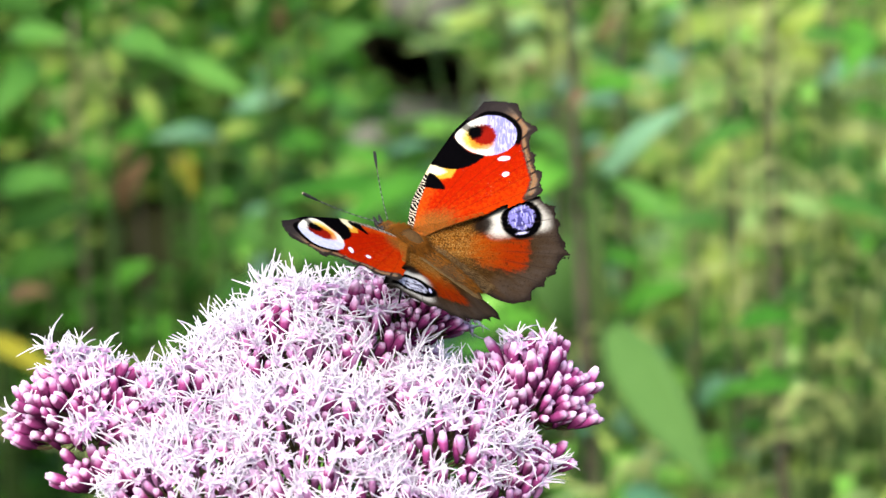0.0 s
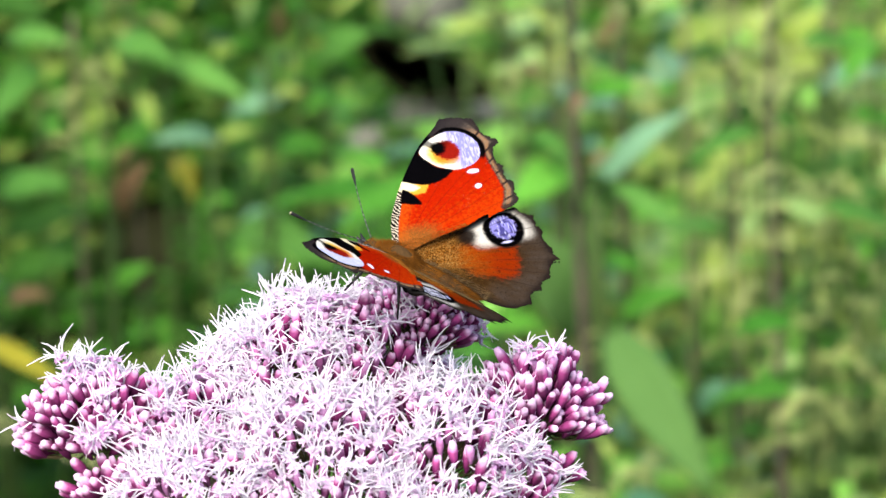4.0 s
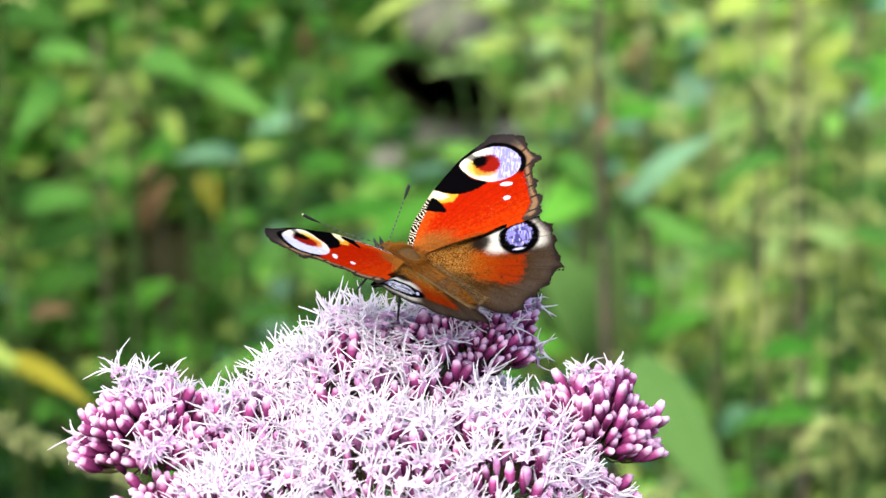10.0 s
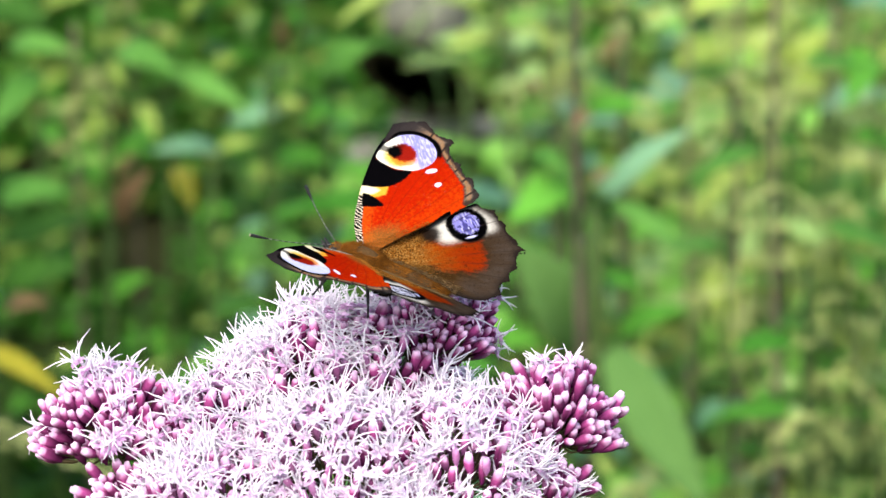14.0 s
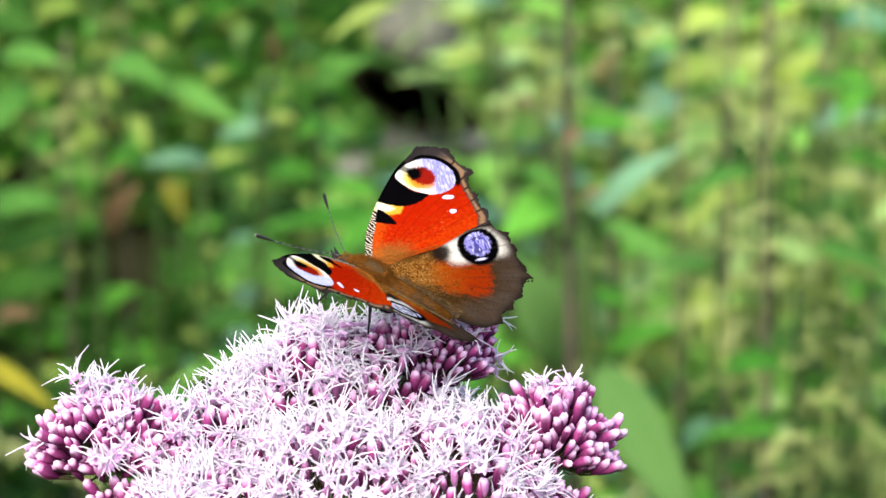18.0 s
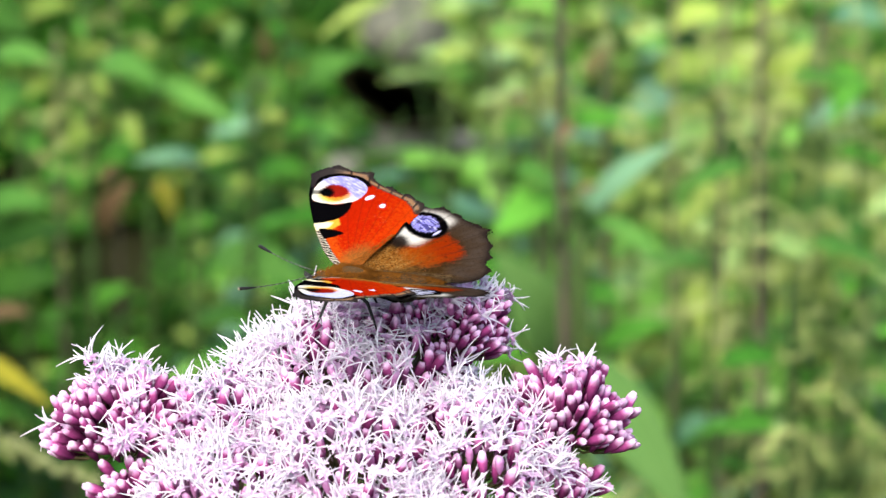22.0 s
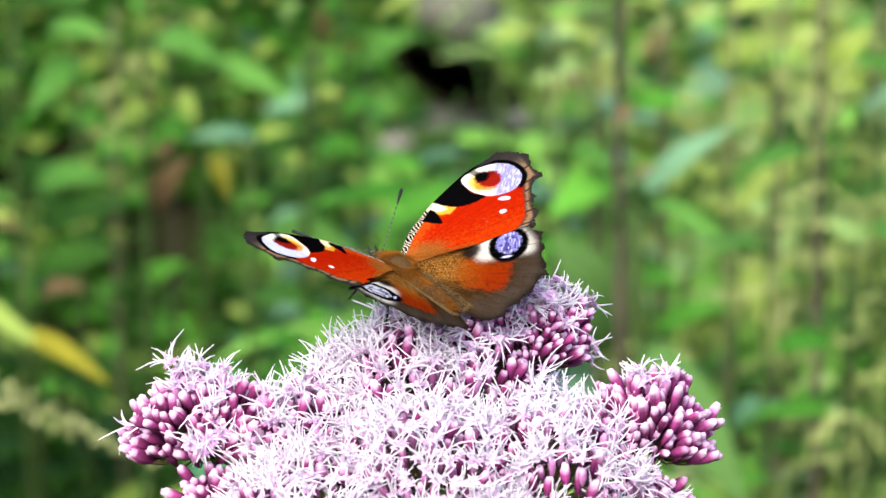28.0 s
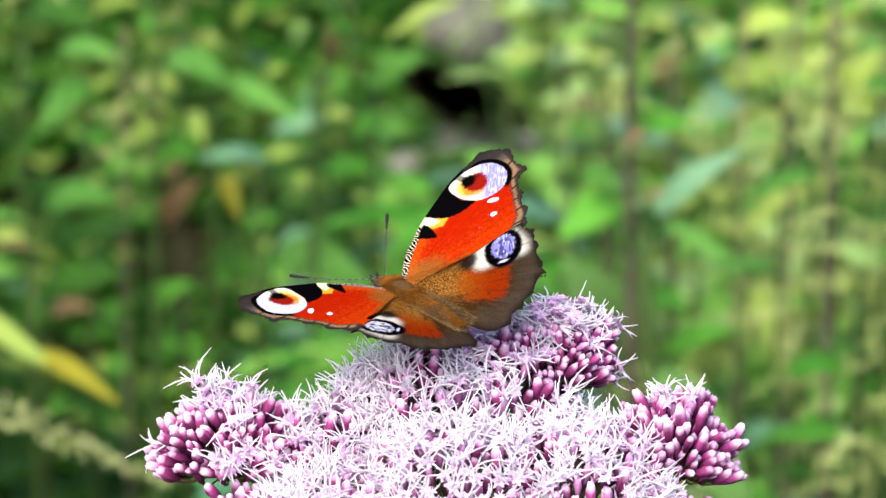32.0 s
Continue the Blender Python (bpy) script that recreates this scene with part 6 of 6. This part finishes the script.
    walk(wings["hind", 1], [
        (0.0, pose(0, 0, 0, 0, -36.6, 0)), (0.5, pose(0, 0, 0, 0, -35.3, 0)), (1.0, pose(0, 0, 0, 0, -36.9, 0)), (1.5, pose(0, 0, 0, 0, -35.1, 0)),
    (2.0, pose(0, 0, 0, 0, -26.2, 0)), (2.5, pose(0, 0, 0, 0, -27.1, 0)), (3.0, pose(0, 0, 0, 0, -24.9, 0)), (3.5, pose(0, 0, 0, 0, -26.2, 0)),
    (5.5, pose(0, 0, 0, 0, -44.5, 0)), (6.0, pose(0, 0, 0, 0, -47.3, 0)), (6.5, pose(0, 0, 0, 0, -42.5, 0)), (7.0, pose(0, 0, 0, 0, -42.1, 0)),
    (7.5, pose(0, 0, 0, 0, -38.2, 0)), (8.0, pose(0, 0, 0, 0, -39.9, 0)), (8.5, pose(0, 0, 0, 0, -46.5, 0)), (9.0, pose(0, 0, 0, 0, -43.9, 0)),
    (9.5, pose(0, 0, 0, 0, -41.6, 0)), (10.0, pose(0, 0, 0, 0, -32.0, 0)), (10.5, pose(0, 0, 0, 0, -38.7, 0)), (11.0, pose(0, 0, 0, 0, -31.8, 0)),
    (11.5, pose(0, 0, 0, 0, -39.2, 0)), (12.0, pose(0, 0, 0, 0, -35.5, 0)), (12.5, pose(0, 0, 0, 0, -30.8, 0)), (13.0, pose(0, 0, 0, 0, -29.4, 0)),
    (13.5, pose(0, 0, 0, 0, -28.8, 0)), (15.5, pose(0, 0, 0, 0, -32.3, 0)), (16.0, pose(0, 0, 0, 0, -32.6, 0)), (16.5, pose(0, 0, 0, 0, -33.2, 0)),
    (17.0, pose(0, 0, 0, 0, -32.6, 0)), (17.5, pose(0, 0, 0, 0, -33.3, 0)), (18.0, pose(0, 0, 0, 0, -32.4, 0)), (18.5, pose(0, 0, 0, 0, -34.3, 0)),
    (19.0, pose(0, 0, 0, 0, -32.0, 0)), (19.5, pose(0, 0, 0, 0, -31.0, 0)), (20.0, pose(0, 0, 0, 0, -37.8, 0)), (20.5, pose(0, 0, 0, 0, -36.8, 0)),
    (21.0, pose(0, 0, 0, 0, -35.9, 0)), (21.5, pose(0, 0, 0, 0, -18.3, 0)), (22.0, pose(0, 0, 0, 0, -22.1, 0)), (22.5, pose(0, 0, 0, 0, -13.2, 0)),
    (23.0, pose(0, 0, 0, 0, -19.6, 0)), (23.5, pose(0, 0, 0, 0, -14.3, 0)), (24.0, pose(0, 0, 0, 0, -20.1, 0)), (24.5, pose(0, 0, 0, 0, -16.8, 0)),
    (26.5, pose(0, 0, 0, 0, -31.8, 0)), (27.0, pose(0, 0, 0, 0, -30.6, 0)), (27.5, pose(0, 0, 0, 0, -29.4, 0)), (28.0, pose(0, 0, 0, 0, -32.8, 0)),
    (28.5, pose(0, 0, 0, 0, -34.0, 0)), (29.0, pose(0, 0, 0, 0, -37.0, 0)), (29.5, pose(0, 0, 0, 0, -41.5, 0)), (30.0, pose(0, 0, 0, 0, -45.6, 0)),
    (30.5, pose(0, 0, 0, 0, -43.3, 0)), (31.0, pose(0, 0, 0, 0, -48.0, 0)), (31.5, pose(0, 0, 0, 0, -43.0, 0)), (32.0, pose(0, 0, 0, 0, -44.6, 0))])
    walk(wings["fore", -1], [
        (0.0, pose(0, 0, 0, 0, 15.5, 0)), (0.5, pose(0, 0, 0, 0, 15.9, 0)), (1.0, pose(0, 0, 0, 0, 15.9, 0)), (1.5, pose(0, 0, 0, 0, 12.5, 0)),
    (2.0, pose(0, 0, 0, 0, 15.2, 0)), (2.5, pose(0, 0, 0, 0, 18.0, 0)), (3.0, pose(0, 0, 0, 0, 22.5, 0)), (3.5, pose(0, 0, 0, 0, 18.9, 0)),
    (5.5, pose(0, 0, 0, 0, 16.9, 0)), (6.0, pose(0, 0, 0, 0, 18.5, 0)), (6.5, pose(0, 0, 0, 0, 17.3, 0)), (7.0, pose(0, 0, 0, 0, 20.5, 0)),
    (7.5, pose(0, 0, 0, 0, 19.4, 0)), (8.0, pose(0, 0, 0, 0, 20.9, 0)), (8.5, pose(0, 0, 0, 0, 17.4, 0)), (9.0, pose(0, 0, 0, 0, 17.8, 0)),
    (9.5, pose(0, 0, 0, 0, 17.3, 0)), (10.0, pose(0, 0, 0, 0, 18.1, 0)), (10.5, pose(0, 0, 0, 0, 19.8, 0)), (11.0, pose(0, 0, 0, 0, 17.3, 0)),
    (11.5, pose(0, 0, 0, 0, 18.9, 0)), (12.0, pose(0, 0, 0, 0, 14.2, 0)), (12.5, pose(0, 0, 0, 0, 7.3, 0)), (13.0, pose(0, 0, 0, 0, 10.7, 0)),
    (13.5, pose(0, 0, 0, 0, 12.4, 0)), (15.5, pose(0, 0, 0, 0, 14.9, 0)), (16.0, pose(0, 0, 0, 0, 14.6, 0)), (16.5, pose(0, 0, 0, 0, 15.9, 0)),
    (17.0, pose(0, 0, 0, 0, 15.5, 0)), (17.5, pose(0, 0, 0, 0, 16.1, 0)), (18.0, pose(0, 0, 0, 0, 15.5, 0)), (18.5, pose(0, 0, 0, 0, 15.4, 0)),
    (19.0, pose(0, 0, 0, 0, 15.1, 0)), (19.5, pose(0, 0, 0, 0, 11.4, 0)), (20.0, pose(0, 0, 0, 0, 10.2, 0)), (20.5, pose(0, 0, 0, 0, 11.6, 0)),
    (21.0, pose(0, 0, 0, 0, 10.0, 0)), (21.5, pose(0, 0, 0, 0, 11.1, 0)), (22.0, pose(0, 0, 0, 0, 12.2, 0)), (22.5, pose(0, 0, 0, 0, 8.7, 0)),
    (23.0, pose(0, 0, 0, 0, 11.9, 0)), (23.5, pose(0, 0, 0, 0, 11.1, 0)), (24.0, pose(0, 0, 0, 0, 17.0, 0)), (24.5, pose(0, 0, 0, 0, 15.7, 0)),
    (26.5, pose(0, 0, 0, 0, 18.9, 0)), (27.0, pose(0, 0, 0, 0, 21.5, 0)), (27.5, pose(0, 0, 0, 0, 18.2, 0)), (28.0, pose(0, 0, 0, 0, 18.0, 0)),
    (28.5, pose(0, 0, 0, 0, 14.0, 0)), (29.0, pose(0, 0, 0, 0, 7.7, 0)), (29.5, pose(0, 0, 0, 0, 9.3, 0)), (30.0, pose(0, 0, 0, 0, 6.8, 0)),
    (30.5, pose(0, 0, 0, 0, 1.8, 0)), (31.0, pose(0, 0, 0, 0, 1.5, 0)), (31.5, pose(0, 0, 0, 0, -0.1, 0)), (32.0, pose(0, 0, 0, 0, 4.9, 0))])
    walk(wings["hind", -1], [
        (0.0, pose(0, 0, 0, 0, 13.1, 0)), (0.5, pose(0, 0, 0, 0, 14.2, 0)), (1.0, pose(0, 0, 0, 0, 14.5, 0)), (1.5, pose(0, 0, 0, 0, 11.0, 0)),
    (2.0, pose(0, 0, 0, 0, 14.8, 0)), (2.5, pose(0, 0, 0, 0, 17.6, 0)), (3.0, pose(0, 0, 0, 0, 21.7, 0)), (3.5, pose(0, 0, 0, 0, 18.4, 0)),
    (5.5, pose(0, 0, 0, 0, 17.0, 0)), (6.0, pose(0, 0, 0, 0, 18.8, 0)), (6.5, pose(0, 0, 0, 0, 17.4, 0)), (7.0, pose(0, 0, 0, 0, 20.4, 0)),
    (7.5, pose(0, 0, 0, 0, 19.5, 0)), (8.0, pose(0, 0, 0, 0, 21.1, 0)), (8.5, pose(0, 0, 0, 0, 17.6, 0)), (9.0, pose(0, 0, 0, 0, 18.1, 0)),
    (9.5, pose(0, 0, 0, 0, 17.3, 0)), (10.0, pose(0, 0, 0, 0, 17.9, 0)), (10.5, pose(0, 0, 0, 0, 19.2, 0)), (11.0, pose(0, 0, 0, 0, 15.7, 0)),
    (11.5, pose(0, 0, 0, 0, 18.0, 0)), (12.0, pose(0, 0, 0, 0, 13.0, 0)), (12.5, pose(0, 0, 0, 0, 7.4, 0)), (13.0, pose(0, 0, 0, 0, 9.7, 0)),
    (13.5, pose(0, 0, 0, 0, 12.0, 0)), (15.5, pose(0, 0, 0, 0, 16.6, 0)), (16.0, pose(0, 0, 0, 0, 16.1, 0)), (16.5, pose(0, 0, 0, 0, 17.7, 0)),
    (17.0, pose(0, 0, 0, 0, 17.1, 0)), (17.5, pose(0, 0, 0, 0, 18.1, 0)), (18.0, pose(0, 0, 0, 0, 17.1, 0)), (18.5, pose(0, 0, 0, 0, 17.3, 0)),
    (19.0, pose(0, 0, 0, 0, 16.1, 0)), (19.5, pose(0, 0, 0, 0, 12.5, 0)), (20.0, pose(0, 0, 0, 0, 12.6, 0)), (20.5, pose(0, 0, 0, 0, 12.9, 0)),
    (21.0, pose(0, 0, 0, 0, 11.7, 0)), (21.5, pose(0, 0, 0, 0, 11.5, 0)), (22.0, pose(0, 0, 0, 0, 11.7, 0)), (22.5, pose(0, 0, 0, 0, 8.6, 0)),
    (23.0, pose(0, 0, 0, 0, 12.1, 0)), (23.5, pose(0, 0, 0, 0, 10.0, 0)), (24.0, pose(0, 0, 0, 0, 15.9, 0)), (24.5, pose(0, 0, 0, 0, 13.6, 0)),
    (26.5, pose(0, 0, 0, 0, 19.1, 0)), (27.0, pose(0, 0, 0, 0, 21.9, 0)), (27.5, pose(0, 0, 0, 0, 18.2, 0)), (28.0, pose(0, 0, 0, 0, 18.2, 0)),
    (28.5, pose(0, 0, 0, 0, 12.4, 0)), (29.0, pose(0, 0, 0, 0, 5.7, 0)), (29.5, pose(0, 0, 0, 0, 7.0, 0)), (30.0, pose(0, 0, 0, 0, 6.1, 0)),
    (30.5, pose(0, 0, 0, 0, 1.9, 0)), (31.0, pose(0, 0, 0, 0, 1.0, 0)), (31.5, pose(0, 0, 0, 0, 0.5, 0)), (32.0, pose(0, 0, 0, 0, 6.1, 0))])
    walk(feelers[1], [
        (0.0, pose(0.0007, 0.0104, 0.0005, 13.8, 0, -36.9)), (1.0, pose(0.0007, 0.0104, 0.0005, 15.6, 0, -35.8)), (2.0, pose(0.0007, 0.0104, 0.0005, 13.9, 0, -44.3)), (3.0, pose(0.0007, 0.0104, 0.0005, 15.1, 0, -47.9)),
        (6.0, pose(0.0007, 0.0104, 0.0005, 22.3, 0, -38.7)), (7.0, pose(0.0007, 0.0104, 0.0005, 23.4, 0, -45.9)), (8.0, pose(0.0007, 0.0104, 0.0005, 23.5, 0, -47.8)), (9.0, pose(0.0007, 0.0104, 0.0005, 20.0, 0, -48.6)),
        (10.0, pose(0.0007, 0.0104, 0.0005, 12.6, 0, -55.0)), (11.0, pose(0.0007, 0.0104, 0.0005, 11.4, 0, -51.6)), (12.0, pose(0.0007, 0.0104, 0.0005, 3.5, 0, -36.8)), (13.0, pose(0.0007, 0.0104, 0.0005, 9.9, 0, -45.3)),
        (16.0, pose(0.0007, 0.0104, 0.0005, 7.9, 0, -45.1)), (17.0, pose(0.0007, 0.0104, 0.0005, 7.4, 0, -47.2)), (18.0, pose(0.0007, 0.0104, 0.0005, 6.9, 0, -47.0)), (19.0, pose(0.0007, 0.0104, 0.0005, 6.7, 0, -45.7)),
        (20.0, pose(0.0007, 0.0104, 0.0005, 6.5, 0, -44.0)), (21.0, pose(0.0007, 0.0104, 0.0005, 6.9, 0, -38.1)), (22.0, pose(0.0007, 0.0104, 0.0005, 0.2, 0, -48.6)), (23.0, pose(0.0007, 0.0104, 0.0005, 2.6, 0, -44.0)),
        (24.0, pose(0.0007, 0.0104, 0.0005, 7.3, 0, -47.5)), (27.0, pose(0.0007, 0.0104, 0.0005, 14.5, 0, -49.5)), (28.0, pose(0.0007, 0.0104, 0.0005, 16.9, 0, -47.4)), (29.0, pose(0.0007, 0.0104, 0.0005, 19.9, 0, -43.2)),
        (30.0, pose(0.0007, 0.0104, 0.0005, 16.5, 0, -40.5)), (31.0, pose(0.0007, 0.0104, 0.0005, 19.7, 0, -40.7)), (32.0, pose(0.0007, 0.0104, 0.0005, 19.2, 0, -40.4))])
    walk(feelers[-1], [
        (0.0, pose(-0.0007, 0.0104, 0.0005, 12.5, 0, 51.2)), (1.0, pose(-0.0007, 0.0104, 0.0005, 12.0, 0, 49.7)), (2.0, pose(-0.0007, 0.0104, 0.0005, 14.0, 0, 47.8)), (3.0, pose(-0.0007, 0.0104, 0.0005, 14.7, 0, 44.0)),
        (6.0, pose(-0.0007, 0.0104, 0.0005, 5.8, 0, 41.7)), (7.0, pose(-0.0007, 0.0104, 0.0005, 6.5, 0, 39.7)), (8.0, pose(-0.0007, 0.0104, 0.0005, 10.8, 0, 42.5)), (9.0, pose(-0.0007, 0.0104, 0.0005, 8.0, 0, 39.0)),
        (10.0, pose(-0.0007, 0.0104, 0.0005, 18.1, 0, 60.6)), (11.0, pose(-0.0007, 0.0104, 0.0005, 17.4, 0, 59.5)), (12.0, pose(-0.0007, 0.0104, 0.0005, 3.0, 0, 50.2)), (13.0, pose(-0.0007, 0.0104, 0.0005, 2.9, 0, 46.4)),
        (16.0, pose(-0.0007, 0.0104, 0.0005, 0.6, 0, 41.1)), (17.0, pose(-0.0007, 0.0104, 0.0005, 2.3, 0, 38.9)), (18.0, pose(-0.0007, 0.0104, 0.0005, 1.4, 0, 38.8)), (19.0, pose(-0.0007, 0.0104, 0.0005, 0.4, 0, 38.6)),
        (20.0, pose(-0.0007, 0.0104, 0.0005, -0.7, 0, 41.8)), (21.0, pose(-0.0007, 0.0104, 0.0005, 7.9, 0, 47.1)), (22.0, pose(-0.0007, 0.0104, 0.0005, -0.8, 0, 38.0)), (23.0, pose(-0.0007, 0.0104, 0.0005, 6.2, 0, 42.9)),
        (24.0, pose(-0.0007, 0.0104, 0.0005, 6.9, 0, 40.9)), (28.0, pose(-0.0007, 0.0104, 0.0005, -5.6, 0, 26.2)), (29.0, pose(-0.0007, 0.0104, 0.0005, -7.2, 0, 31.7)), (30.0, pose(-0.0007, 0.0104, 0.0005, -11.9, 0, 31.9)),
        (31.0, pose(-0.0007, 0.0104, 0.0005, -11.6, 0, 31.6)), (32.0, pose(-0.0007, 0.0104, 0.0005, -10.7, 0, 31.3))])


motions()
